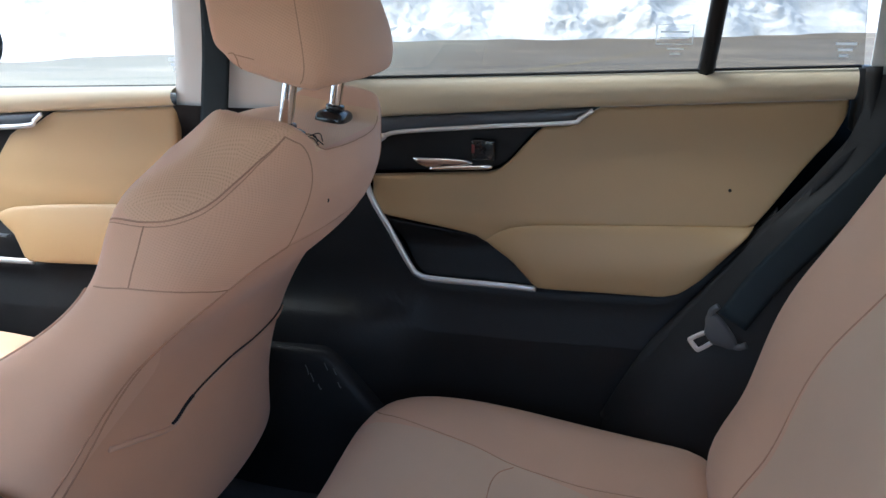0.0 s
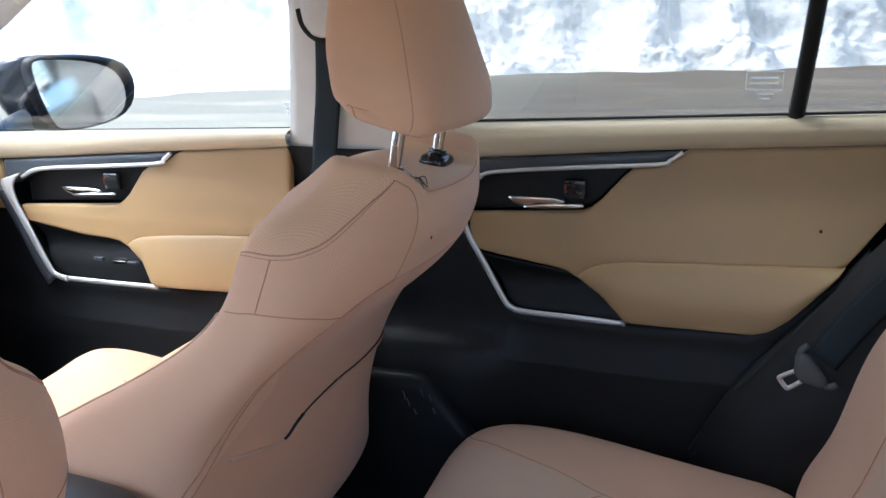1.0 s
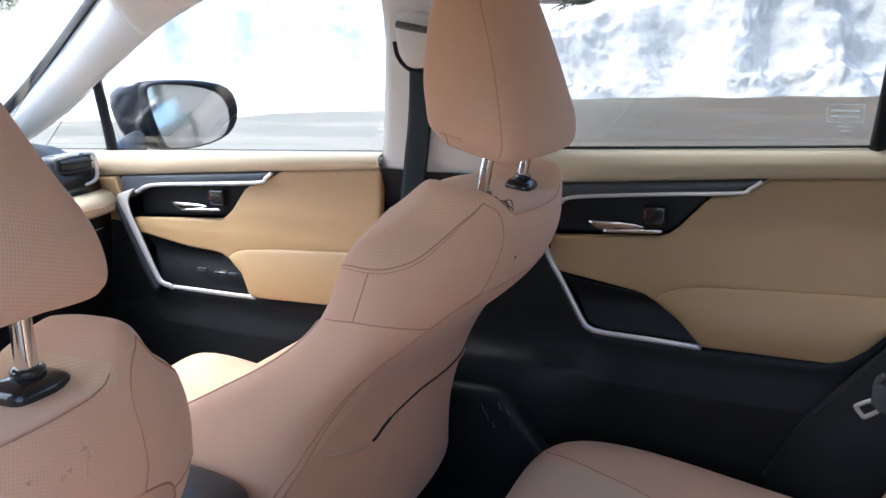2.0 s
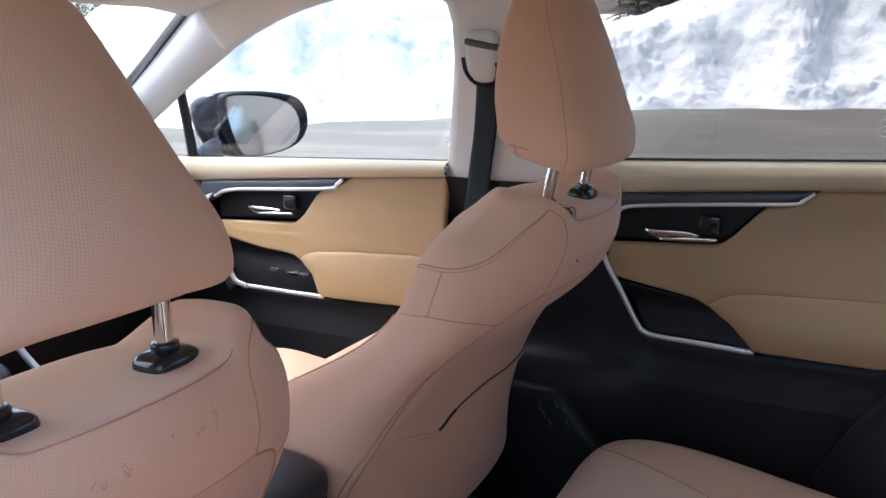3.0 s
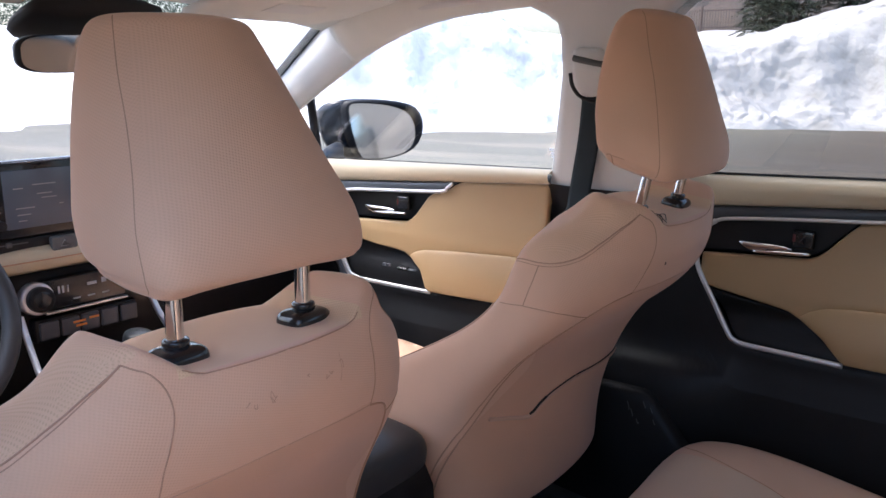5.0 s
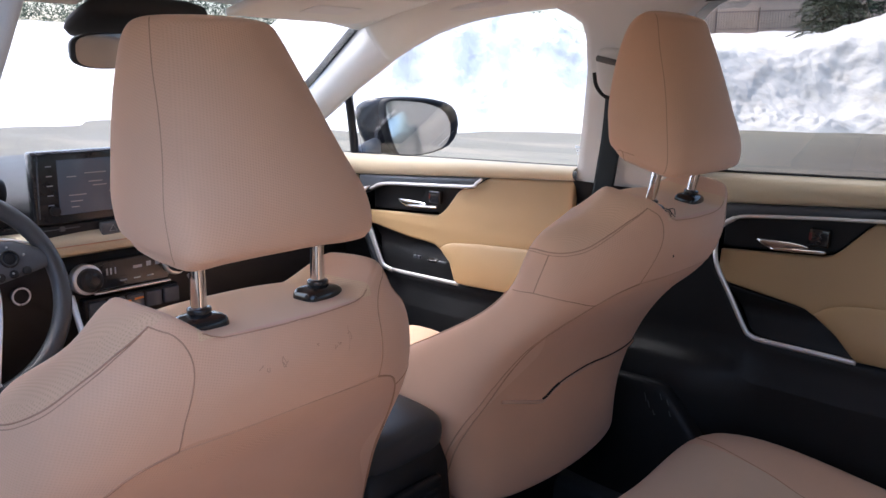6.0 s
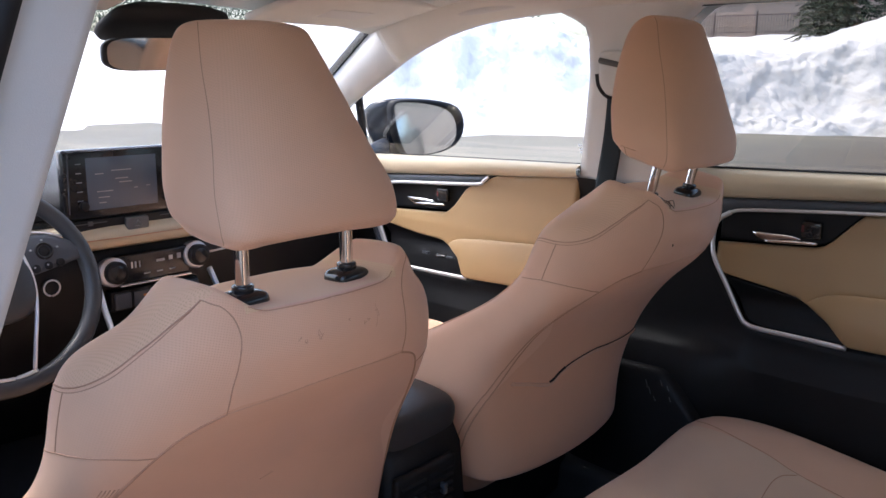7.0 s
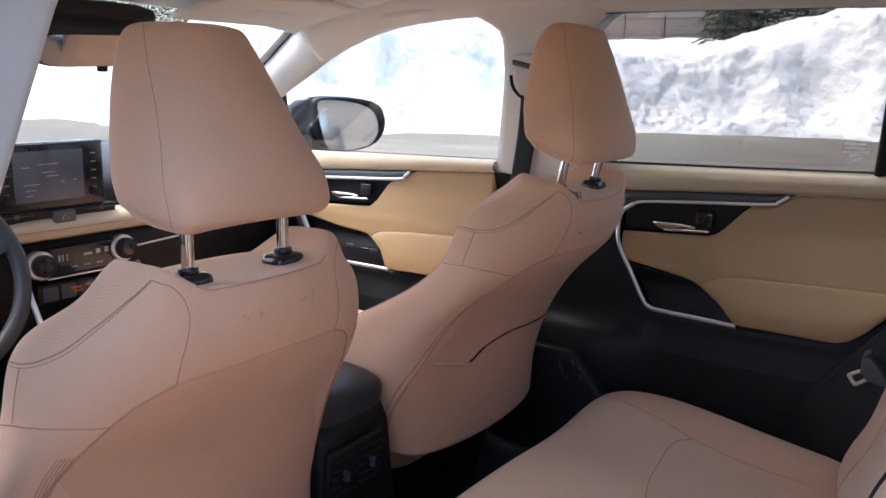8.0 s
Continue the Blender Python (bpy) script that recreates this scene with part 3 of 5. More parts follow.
def door_card(d, belt, crease, app_lo, recess, pocket, arm_top, arm_lo, chrome, ins_x, rear_edge, y_up, y_low, x0, x1):
    """The parts of a door's inner trim. Lines are (x, z) points; y_up and y_low: how far out its upper and lower parts lie."""
    B, C = curve_fn(belt), curve_fn(crease)
    tip = app_lo[-1][0]
    # rolled sill under the glass
    xs = np.linspace(x0, x1, 40)
    verts = []
    prof = [(0.030, 1.0, -0.012), (0.022, 1.0, 0.0), (0.008, 1.0, 0.001), (-0.006, 0.93, 0), (-0.014, 0.75, 0), (-0.016, 0.5, 0), (-0.012, 0.2, 0), (-0.006, 0.06, 0), (0.0, 0.0, 0), (0.012, -0.02, 0)]
    for x in xs:
        for dy, t, dz in prof:
            b, c = B(x), C(x)
            verts.append((x, y_up + dy + 0.004, c + (b - c) * t + dz))
    m = len(prof)
    mesh_ob("sill_pad", verts, [(i * m + j, i * m + j + 1, (i + 1) * m + j + 1, (i + 1) * m + j) for i in range(39) for j in range(m - 1)], M_SILL, d, "pale tan padded door sill")
    # dark applique over its chrome line
    al = curve_fn(app_lo)
    sheet("applique", app_lo[0][0], tip, al, lambda x: max(al(x) + 0.001, C(x) - 0.001), lambda x, z: y_up - 0.004, M_SATIN, d, "satin dark grey trim strip", 30, 10, 0.008)
    # handle recess
    rx = [p[0] for p in recess]
    rl = curve_fn(recess)
    sheet("handle_recess", rx[0], rx[-1], rl, lambda x: max(rl(x) + 0.001, al(x) + 0.004), lambda x, z: y_up + 0.018, M_BLACK, d, "black handle recess", 24, 10, 0.003)
    # tan insert, from recess or crease down to pocket and armrest
    lowpts = [p for p in pocket if p[0] <= arm_top[0][0]] + arm_top
    il = curve_fn(lowpts)

    def ih(x):
        if x <= rx[-1]:
            return rl(x) - 0.003
        if x <= tip:
            return al(x) - 0.005
        return C(x) - 0.002

    re_ = curve_fn(sorted([(z, x) for x, z in rear_edge]))
    yi = lambda x, z: y_up + 0.006 - 0.02 * max(0, min(1, (1.17 - z) / 0.16)) ** 1.5

    def panel(name, xa, xb, lo, hi, depth, mat, label):
        """As sheet, but its rear end follows the door's rear edge."""
        ob = sheet(name, xa, xb, lo, hi, depth, mat, d, label, 44, 16, 0.0035)
        return ob

    hi_cut = lambda x: ih(x)
    # the rear edge limits the height: above it the panel ends
    edge_x = [p[0] for p in rear_edge]
    edge_lo = curve_fn(rear_edge)
    panel("insert", ins_x, x1 - 0.004, lambda x: max(il(x) - (0.006 if x > arm_top[0][0] else -0.002), edge_lo(x) if x > edge_x[0] else -9), hi_cut, yi, M_DOORTAN, "tan leather-look door insert")
    # armrest
    at, alow = curve_fn(arm_top), curve_fn(arm_lo)
    top = lambda x: at(x) - 0.002
    low = lambda x: max(alow(x), edge_lo(x) if x > edge_x[0] else -9)

    def ya(x, z):
        t = max(0, min(1, (top(x) - z) / max(0.02, top(x) - low(x))))
        run = max(0, min(1, (x - arm_top[0][0]) / 0.12))
        return yi(x, z) - (0.003 + 0.020 * math.sin(math.pi * min(1, t * 0.62 + 0.02))) * (run * (2 - run))

    panel("armrest", arm_top[0][0], arm_lo[-1][0] + 0.03, low, lambda x: max(low(x) + 0.001, top(x)), ya, M_DOORTAN, "tan padded armrest")
    # pull pocket
    pk = curve_fn(pocket)
    cl = curve_fn(chrome["low"])
    sheet("pull_pocket", chrome["low"][0][0], pocket[-1][0], lambda x: min(cl(x), pk(x) - 0.001), lambda x: pk(x) - 0.002, lambda x, z: y_low + 0.004 + 0.02 * math.exp(-((z - 0.955) / 0.03) ** 2), M_BLACK, d, "black pull pocket", 30, 12, 0.003)
    for line, r in chrome["lines"]:
        tube("chrome_strip", [(x, y_up - 0.006 if z > 1.05 else y_low - 0.006, z) for x, z in line], r, M_SILVER, d, "satin silver trim line", 8, 8, 0.6)


def lever(d, x, y, z, length, lock_left=True):
    """The inside handle and its lock knob in the recess; (x, z): the lever's rear lower end."""
    k = length / 0.132
    prof = lambda sec: [[(x - k * (0.246 - u), y + dy + 0.005 * a, z - 1.089 + zl + (zh - zl) * (0.5 + 0.5 * b)) for a, b in ((-1, 0), (-0.8, 0.7), (0, 1), (0.8, 0.7), (1, 0), (0.8, -0.7), (0, -1), (-0.8, -0.7))] for u, zl, zh, dy in sec]
    hd = rings("door_handle", prof(((0.114, 1.0955, 1.0985, -0.004), (0.122, 1.090, 1.0995, -0.009), (0.138, 1.0815, 1.1005, -0.013), (0.165, 1.082, 1.1018, -0.016), (0.190, 1.087, 1.1015, -0.017), (0.206, 1.0915, 1.100, -0.018), (0.216, 1.094, 1.0965, -0.018))), M_CHROME, d, "chrome pull lever", 1)
    rings("lever_ledge", prof(((0.140, 1.0800, 1.0850, -0.014), (0.17, 1.0815, 1.0895, -0.019), (0.21, 1.0845, 1.0925, -0.021), (0.240, 1.0868, 1.0948, -0.021), (0.246, 1.0875, 1.0945, -0.019))), M_CHROME, hd, "", 1)
    lk = box("lock_knob", (x - 0.036, y - 0.012, z + 0.008), (x + 0.001, y + 0.004, z + 0.042), M_GLOSS, d, "black lock knob", 0.004)
    box("lock_flag", (x - 0.035, y - 0.0125, z + 0.020), (x - 0.030, y - 0.011, z + 0.034), M_RED, lk, "red unlocked mark", 0.001)


rear_door = thing("door_1", "tan and black rear door trim with silver line", "car door", kind="structure")
R_CHROME = dict(
    low=[(0.045, 1.05), (0.083, 0.984), (0.119, 0.922), (0.134, 0.910), (0.154, 0.906), (0.32, 0.903)],
    lines=[([(0.392, 1.181), (0.374, 1.168), (0.356, 1.161), (0.23, 1.151), (0.102, 1.139), (0.070, 1.131)], 0.0036), ([(0.072, 1.1315), (0.047, 1.112), (0.040, 1.080), (0.052, 1.040), (0.083, 0.984), (0.117, 0.924), (0.130, 0.911), (0.154, 0.906), (0.24, 0.9045), (0.32, 0.903)], 0.0052)],
)
door_card(
    rear_door, [(-0.02, 1.214), (0.35, 1.230), (0.74, 1.248)], [(-0.02, 1.153), (0.39, 1.184), (0.74, 1.205)],
    [(0.03, 1.120), (0.07, 1.131), (0.102, 1.138), (0.356, 1.160), (0.392, 1.182)],
    [(0.045, 1.069), (0.237, 1.082), (0.259, 1.090), (0.314, 1.152)],
    [(0.06, 1.006), (0.082, 1.001), (0.147, 0.991), (0.20, 0.983), (0.234, 0.975), (0.281, 0.947), (0.32, 0.905)],
    [(0.234, 0.975), (0.255, 0.990), (0.279, 1.0), (0.32, 1.006), (0.417, 1.012), (0.7, 1.026)],
    [(0.234, 0.974), (0.281, 0.946), (0.32, 0.907), (0.51, 0.909), (0.535, 0.917), (0.562, 0.94), (0.60, 0.985)],
    R_CHROME, 0.05, [(0.60, 0.985), (0.638, 1.031), (0.694, 1.115), (0.725, 1.155), (0.738, 1.19)], 0.708, 0.69, -0.02, 0.74)
lever(rear_door, 0.246, 0.716, 1.089, 0.132)
sheet("lower_panel", -0.24, 0.66, lambda x: 0.45, curve_fn([(-0.24, 1.10), (0.02, 1.09), (0.045, 1.04), (0.119, 0.918), (0.134, 0.905), (0.154, 0.901), (0.32, 0.898), (0.51, 0.904), (0.56, 0.935), (0.63, 1.01), (0.66, 1.05)]),
      lambda x, z: 0.694 - 0.014 * max(0, min(1, (0.852 - z) / 0.012)) - 0.042 * math.exp(-((x + 0.06) / 0.17) ** 4 - (max(0, z - 0.74) / 0.11) ** 4), M_BLACK, rear_door, "black lower door panel with a speaker bulge", 70, 70, 0.004)
for q, (x, z) in enumerate(((-0.045, 0.765), (-0.036, 0.752), (-0.012, 0.772), (0.004, 0.764), (0.012, 0.742), (-0.022, 0.735))):
    tube("scuff", [(x + dx, 0.6165 - 0.16 * (0.79 - z - dz), z + dz) for dx, dz in ((0, 0), (0.004, -0.008), (0.006, -0.016 + 0.002 * q))], 0.0009, M_DGREY, rear_door, "pale scuff", 3, 5)
sheet("speaker_cover", -0.22, 0.115, curve_fn([(-0.22, 0.5), (0.115, 0.5)]), curve_fn([(-0.22, 0.786), (-0.02, 0.79), (0.0, 0.782), (0.115, 0.655)]), lambda x, z: 0.634 - 0.016 * math.sin(math.pi * max(0, min(1, (x + 0.22) / 0.34))) - 0.16 * (0.79 - z), M_BLACK, rear_door, "black moulded speaker cover", 30, 20, 0.014)
box("rear_edge_trim", (0.742, 0.70, 1.16), (0.762, 0.74, 1.25), M_BLACK, rear_door, "", 0.005)
tube("edge_seal", [(0.44, 0.672, 0.70), (0.50, 0.672, 0.82), (0.56, 0.675, 0.90), (0.65, 0.68, 1.02), (0.72, 0.69, 1.11), (0.757, 0.70, 1.17), (0.757, 0.705, 1.25)], 0.012, M_BLACKRUB, rear_door, "black rubber door seal")
pane("window_pane", [(-0.01, 1.20), (-0.03, 1.54), (0.555, 1.545), (0.545, 1.23)], rear_door, M_REARGLASS)
pane("quarter_pane", [(0.545, 1.23), (0.56, 1.545), (0.70, 1.54), (0.75, 1.24)], rear_door, M_REARGLASS)
seal("belt_seal", [(-0.02, 1.2165), (0.36, 1.2325), (0.742, 1.250)], rear_door, 0.0022, -0.004)
seal("frame_seal", [(-0.035, 1.20), (-0.03, 1.35), (-0.02, 1.52), (0.0, 1.534), (0.3, 1.537), (0.6, 1.535)], rear_door, 0.006, -0.004)
tube("window_divider", [(0.5445, side_y(1.235, -0.006), 1.235), (0.5515, side_y(1.335, -0.006), 1.335), (0.563, side_y(1.54, -0.006), 1.54)], 0.0115, M_BLACK, rear_door, "black window divider bar", 6, 8, 0.8)

disc("ink_spot", (0.592, 0.698, 1.073), (0, -1, 0), 0.0023, 0.004, M_BLACKRUB, rear_door, "small dark spot", 10, 0.001)

front_door = thing("door_2", "tan and black front door trim with silver line", "car door", kind="structure")
F_CHROME = dict(
    low=[(-0.965, 1.06), (-0.874, 0.885), (-0.855, 0.877), (-0.835, 0.874), (-0.604, 0.876)],
    lines=[([(-0.549, 1.146), (-0.566, 1.134), (-0.586, 1.124), (-0.73, 1.113), (-0.883, 1.101), (-0.935, 1.082)], 0.0045), ([(-0.84, 0.8735), (-0.72, 0.874), (-0.604, 0.876)], 0.0055)],
)
door_card(
    front_door, [(-1.40, 1.157), (-1.0, 1.171), (-0.29, 1.196)], [(-1.40, 1.09), (-0.92, 1.122), (-0.548, 1.149), (-0.29, 1.167)],
    [(-0.985, 1.066), (-0.965, 1.066), (-0.883, 1.101), (-0.586, 1.123), (-0.549, 1.147)],
    [(-0.945, 1.026), (-0.69, 1.041), (-0.665, 1.057), (-0.622, 1.117)],
    [(-0.925, 0.989), (-0.892, 0.984), (-0.782, 0.968), (-0.72, 0.965), (-0.676, 0.959), (-0.628, 0.929), (-0.611, 0.882)],
    [(-0.676, 0.959), (-0.655, 0.972), (-0.63, 0.979), (-0.55, 0.988), (-0.381, 0.999), (-0.28, 1.0)],
    [(-0.676, 0.957), (-0.628, 0.927), (-0.609, 0.880), (-0.588, 0.880), (-0.428, 0.886), (-0.34, 0.892)],
    F_CHROME, -0.945, [(-0.34, 0.892), (-0.31, 0.93), (-0.292, 1.0)], 0.705, 0.69, -1.40, -0.292)
lever(front_door, -0.688, 0.713, 1.058, 0.15)
loft("front_band", [(-1.0, 0.688, 1.058), (-0.978, 0.688, 1.02), (-0.952, 0.688, 0.969), (-0.92, 0.688, 0.90), (-0.893, 0.688, 0.855)], [(-0.966, 0.686, 1.058), (-0.945, 0.686, 1.022), (-0.92, 0.686, 0.974), (-0.895, 0.686, 0.924), (-0.868, 0.686, 0.872)], M_SATIN, front_door, "dark satin trim band", 0.004)
loft("silver_band", [(-0.975, 0.686, 1.078), (-0.976, 0.685, 1.062), (-0.958, 0.684, 1.03), (-0.926, 0.684, 0.968), (-0.885, 0.684, 0.892), (-0.868, 0.684, 0.876), (-0.835, 0.684, 0.868)], [(-0.93, 0.690, 1.092), (-0.945, 0.684, 1.068), (-0.940, 0.683, 1.036), (-0.911, 0.683, 0.976), (-0.874, 0.683, 0.900), (-0.860, 0.683, 0.884), (-0.835, 0.683, 0.8785)], M_SILVER, front_door, "broad satin silver band", 0.003)
sheet("front_pad", -1.30, -0.985, lambda x: 1.01, curve_fn([(-1.30, 1.094), (-1.0, 1.114), (-0.985, 1.075)]), lambda x, z: 0.70, M_DOORTAN, front_door, "tan forward pad", 16, 10, 0.004)
sheet("lower_panel", -1.35, -0.27, lambda x: 0.45, curve_fn([(-1.35, 1.015), (-1.0, 1.012), (-0.955, 1.0), (-0.88, 0.88), (-0.85, 0.87), (-0.61, 0.87), (-0.34, 0.885), (-0.31, 0.93), (-0.27, 1.0)]),
      lambda x, z: 0.696 - 0.02 * max(0, min(1, (0.83 - z) / 0.03)), M_BLACK, front_door, "black lower door panel", 50, 40, 0.004)
box("window_switch", (-0.70, 0.672, 0.921), (-0.668, 0.684, 0.929), M_GLOSS, front_door, "black window switch", 0.002, (25, 0, 0))
box("switch_bar", (-0.672, 0.676, 0.922), (-0.645, 0.686, 0.926), M_SATIN, front_door, "", 0.001)
for k in range(2):
    box("lock_switch", (-0.752 + 0.013 * k, 0.676, 0.922), (-0.742 + 0.013 * k, 0.6845, 0.929), M_SATIN, front_door, "small lock switch", 0.001)
pane("window_pane", [(-1.02, 1.15), (-1.0, 1.33), (-0.75, 1.46), (-0.53, 1.53), (-0.24, 1.545), (-0.22, 1.5), (-0.24, 1.40), (-0.30, 1.18)], front_door)
pane("quarter_pane", [(-1.35, 1.12), (-1.16, 1.25), (-1.0, 1.33), (-1.02, 1.15)], front_door)
tube("window_divider", [(-1.036, side_y(1.165, -0.004), 1.165), (-1.027, side_y(1.24, -0.014), 1.24), (-1.016, side_y(1.335, -0.024), 1.335)], 0.014, M_BLACK, front_door, "black window divider bar", 6, 8, 0.8)
seal("belt_seal", [(-1.38, 1.160), (-1.0, 1.174), (-0.295, 1.1985)], front_door, 0.0009, -0.004)
seal("frame_seal", [(-1.16, 1.243), (-0.994, 1.325), (-0.86, 1.388), (-0.737, 1.446), (-0.64, 1.481), (-0.53, 1.507), (-0.40, 1.523), (-0.298, 1.530), (-0.256, 1.521), (-0.232, 1.495), (-0.231, 1.43), (-0.247, 1.34), (-0.288, 1.196)], front_door, 0.0016, 0.002, M_GREY)


# ---- centre pillars ----
def pillar(s, nm, inset=0.0, rear=0.0):
    d = thing("trim_pillar_" + nm, "light grey plastic centre pillar trim over black", "pillar trim", kind="structure")
    up = [1.165, 1.22, 1.30, 1.40, 1.47, 1.52, 1.56]
    # front edge, rear edge in x
    fr = curve_fn([(1.165, -0.306), (1.30, -0.267), (1.40, -0.239), (1.47, -0.231), (1.50, -0.236), (1.52, -0.27), (1.535, -0.31), (1.56, -0.36)])
    rr = curve_fn([(1.165, -0.045 + rear), (1.45, -0.03 + rear), (1.50, -0.02 + rear), (1.53, 0.02 + rear), (1.56, 0.10 + rear)])
    zs = np.linspace(1.165, 1.56, 26)
    verts = []
    for z in zs:
        for t, dy in ((0, 0.03), (0, 0.0), (0.03, -0.012), (0.12, -0.02), (0.5, -0.026), (0.93, -0.022), (0.99, -0.016), (1, -0.006), (1.0, 0.07)):
            verts.append((fr(z) + (rr(z) - fr(z)) * t, s * (side_y(z, inset) + dy), z))
    mesh_ob("upper_trim", verts, [(i * 9 + j, i * 9 + j + 1, (i + 1) * 9 + j + 1, (i + 1) * 9 + j) for i in range(25) for j in range(8)], M_GREY, d, "light grey plastic pillar cover")
    verts = []
    zs = np.linspace(0.45, 1.168, 20)
    for z in zs:
        for t, dy in ((0, 0.04), (0, 0.0), (0.04, -0.016), (0.5, -0.03), (0.96, -0.016), (1, 0), (1, 0.04)):
            verts.append((-0.31 + 0.27 * t, s * (side_y(max(z, 1.0)) + dy - 0.006), z))
    mesh_ob("lower_trim", verts, [(i * 7 + j, i * 7 + j + 1, (i + 1) * 7 + j + 1, (i + 1) * 7 + j) for i in range(19) for j in range(6)], M_BLACK, d, "black plastic lower pillar cover")
    return d


pillar(1, "right")
pl = pillar(-1, "left", 0.05, 0.034)
tube("door_seal", [(0.010, -side_y(z, -0.012), z) for z in (0.5, 0.8, 1.1, 1.3, 1.45, 1.54)], 0.013, M_BLACKRUB, pl, "black rubber door seal", 6, 10)
belt_f = thing("seat_belt", "black front seat belt hanging from its pillar guide", "seat belt")
tube("webbing", [(-0.146, side_y(1.395, 0.045), 1.395), (-0.174, side_y(1.28, 0.045), 1.28), (-0.205, side_y(1.165, 0.055), 1.165), (-0.225, 0.665, 0.95), (-0.24, 0.665, 0.6)], 0.024, M_BELT, belt_f, "black webbing", 8, 8, 0.06)
sq = lambda v: math.copysign(abs(v) ** 0.45, v)
gd = rings("guide_cover", [[(-0.162 + 0.004 * (1 - q) + (0.034 + 0.004 * math.sin(a)) * sq(math.cos(a)) * q, side_y(1.405 + 0.05 * math.sin(a) * q, 0.022 + h - 0.008 * math.sin(a)), 1.405 + 0.050 * (math.sin(a) if math.sin(a) < 0 else sq(math.sin(a)) * 0.9) * q) for a in np.linspace(0, 2 * math.pi, 28, endpoint=False)] for q, h in ((1.0, -0.01), (1.0, 0.014), (0.93, 0.022), (0.6, 0.026))], M_GREY, belt_f, "grey belt guide cover", 1)
tube("guide_recess", [(-0.189 + 0.010 * k, side_y(1.430 - 0.002 * k, 0.0405 + 0.0016 * (4 - (k - 3) ** 2) / 4), 1.430 - 0.002 * k) for k in range(7)], 0.0065, M_DGREY, gd, "dark recess above the belt slot", 4, 8)
tube("guide_slot", [(-0.203, side_y(1.40, 0.036), 1.402), (-0.198, side_y(1.38, 0.042), 1.378), (-0.184, side_y(1.362, 0.046), 1.360), (-0.160, side_y(1.352, 0.048), 1.350), (-0.135, side_y(1.352, 0.045), 1.352)], 0.004, M_BLACKRUB, belt_f, "black slot edge")
# outside of the body, seen in the door mirror
flank = thing("body_side_right", "dark painted flank of the car below black window posts", "car body", kind="structure")
sheet("painted_flank", -1.0, 2.0, lambda x: 0.32, lambda x: 1.15, lambda x, z: 0.80 + 0.055 * math.sin(math.pi * min(1, (1.15 - z) / 0.7)) ** 0.6, M_PAINT, flank, "dark painted door skins", 30, 24, 0.004)
for x0, x1 in ((-0.215, -0.09), (0.80, 1.02)):
    loft("window_post", [(x0, side_y(z, -0.012), z) for z in (1.18, 1.35, 1.53)], [(x1, side_y(z, -0.012), z) for z in (1.18, 1.35, 1.53)], M_GLOSS, flank, "gloss black window post", 0.004)
# rear quarter: pillar, wheel-arch side, rear belt
tagged(box("trim_sill_right", (-0.30, 0.545, 0.40), (0.05, 0.63, 0.545), plain("sill_plastic", (0.052, 0.055, 0.058), 0.4, 0, 0.2, 8, 600, 0.3), bevel=0.02), "dark satin plastic sill plate in the footwell", "sill plate", kind="structure")
cp = thing("trim_pillar_rear", "grey upper and black lower rear pillar trim", "pillar trim", kind="structure")
loft("upper_trim", [(0.755, 0.712, 1.235), (0.748, 0.68, 1.32), (0.735, 0.64, 1.42), (0.70, 0.605, 1.54)], [(1.12, 0.71, 1.235), (1.10, 0.68, 1.32), (1.06, 0.65, 1.42), (1.02, 0.605, 1.54)], M_GREY, cp, "light grey plastic pillar cover")
loft("side_trim", [(0.43, 0.665, 0.45), (0.44, 0.665, 0.72), (0.54, 0.665, 0.88), (0.64, 0.67, 1.02), (0.72, 0.685, 1.12), (0.765, 0.70, 1.24)], [(1.2, 0.50, 0.45), (1.2, 0.50, 0.72), (1.2, 0.52, 0.88), (1.2, 0.56, 1.02), (1.3, 0.62, 1.12), (1.5, 0.68, 1.24)], M_BLACK, cp, "black plastic wheel-arch cover")
from mathutils.bvhtree import BVHTree


# ---- front seats ----
def pad_ring(z, xr, xre, xfe, xf, w):
    """One level of a seat pad: rear middle, rear edge, front edge and front middle in x, half-width w."""
    h = [(xr, 0.0), (xr - 0.10 * (xr - xre), 0.42), (xr - 0.42 * (xr - xre), 0.80), (xre, 0.985), ((xre + xfe) / 2, 1.0), (xfe + 0.012, 0.97), (xfe, 0.86), (xf * 0.6 + xfe * 0.4, 0.62), (xf, 0.35), (xf, 0.0)]
    right = [(x, w * t, z) for x, t in h]
    left = [(x, -w * t, z) for x, t in h[-2:0:-1]]
    return right + left


BACK = [(0.0206, 0.0594, 0.0174, -0.0618, -0.0544, 0.1054), (0.0283, 0.063, 0.0213, -0.048, -0.0992, 0.1546), (-0.0188, 0.071, 0.0006, -0.0581, -0.1219, 0.18), (-0.0422, 0.0705, -0.0238, -0.0972, -0.1185, 0.2309), (-0.084, 0.0654, -0.0286, -0.1115, -0.1125, 0.2461),
        (-0.1346, 0.0378, -0.0256, -0.1154, -0.1102, 0.2507), (-0.1897, -0.0189, -0.0467, -0.1463, -0.1218, 0.2562), (-0.2503, -0.0617, -0.0893, -0.2142, -0.1484, 0.2678), (-0.3317, -0.0751, -0.1329, -0.32, -0.1908, 0.2757),
        (-0.4201, -0.0759, -0.165, -0.4289, -0.2631, 0.276), (-0.49, -0.070, -0.150, -0.510, -0.3612, 0.268), (-0.530, -0.070, -0.130, -0.555, -0.4502, 0.258), (-0.540, -0.072, -0.130, -0.565, -0.49, 0.256), (-0.545, -0.085, -0.140, -0.55, -0.52, 0.245)]
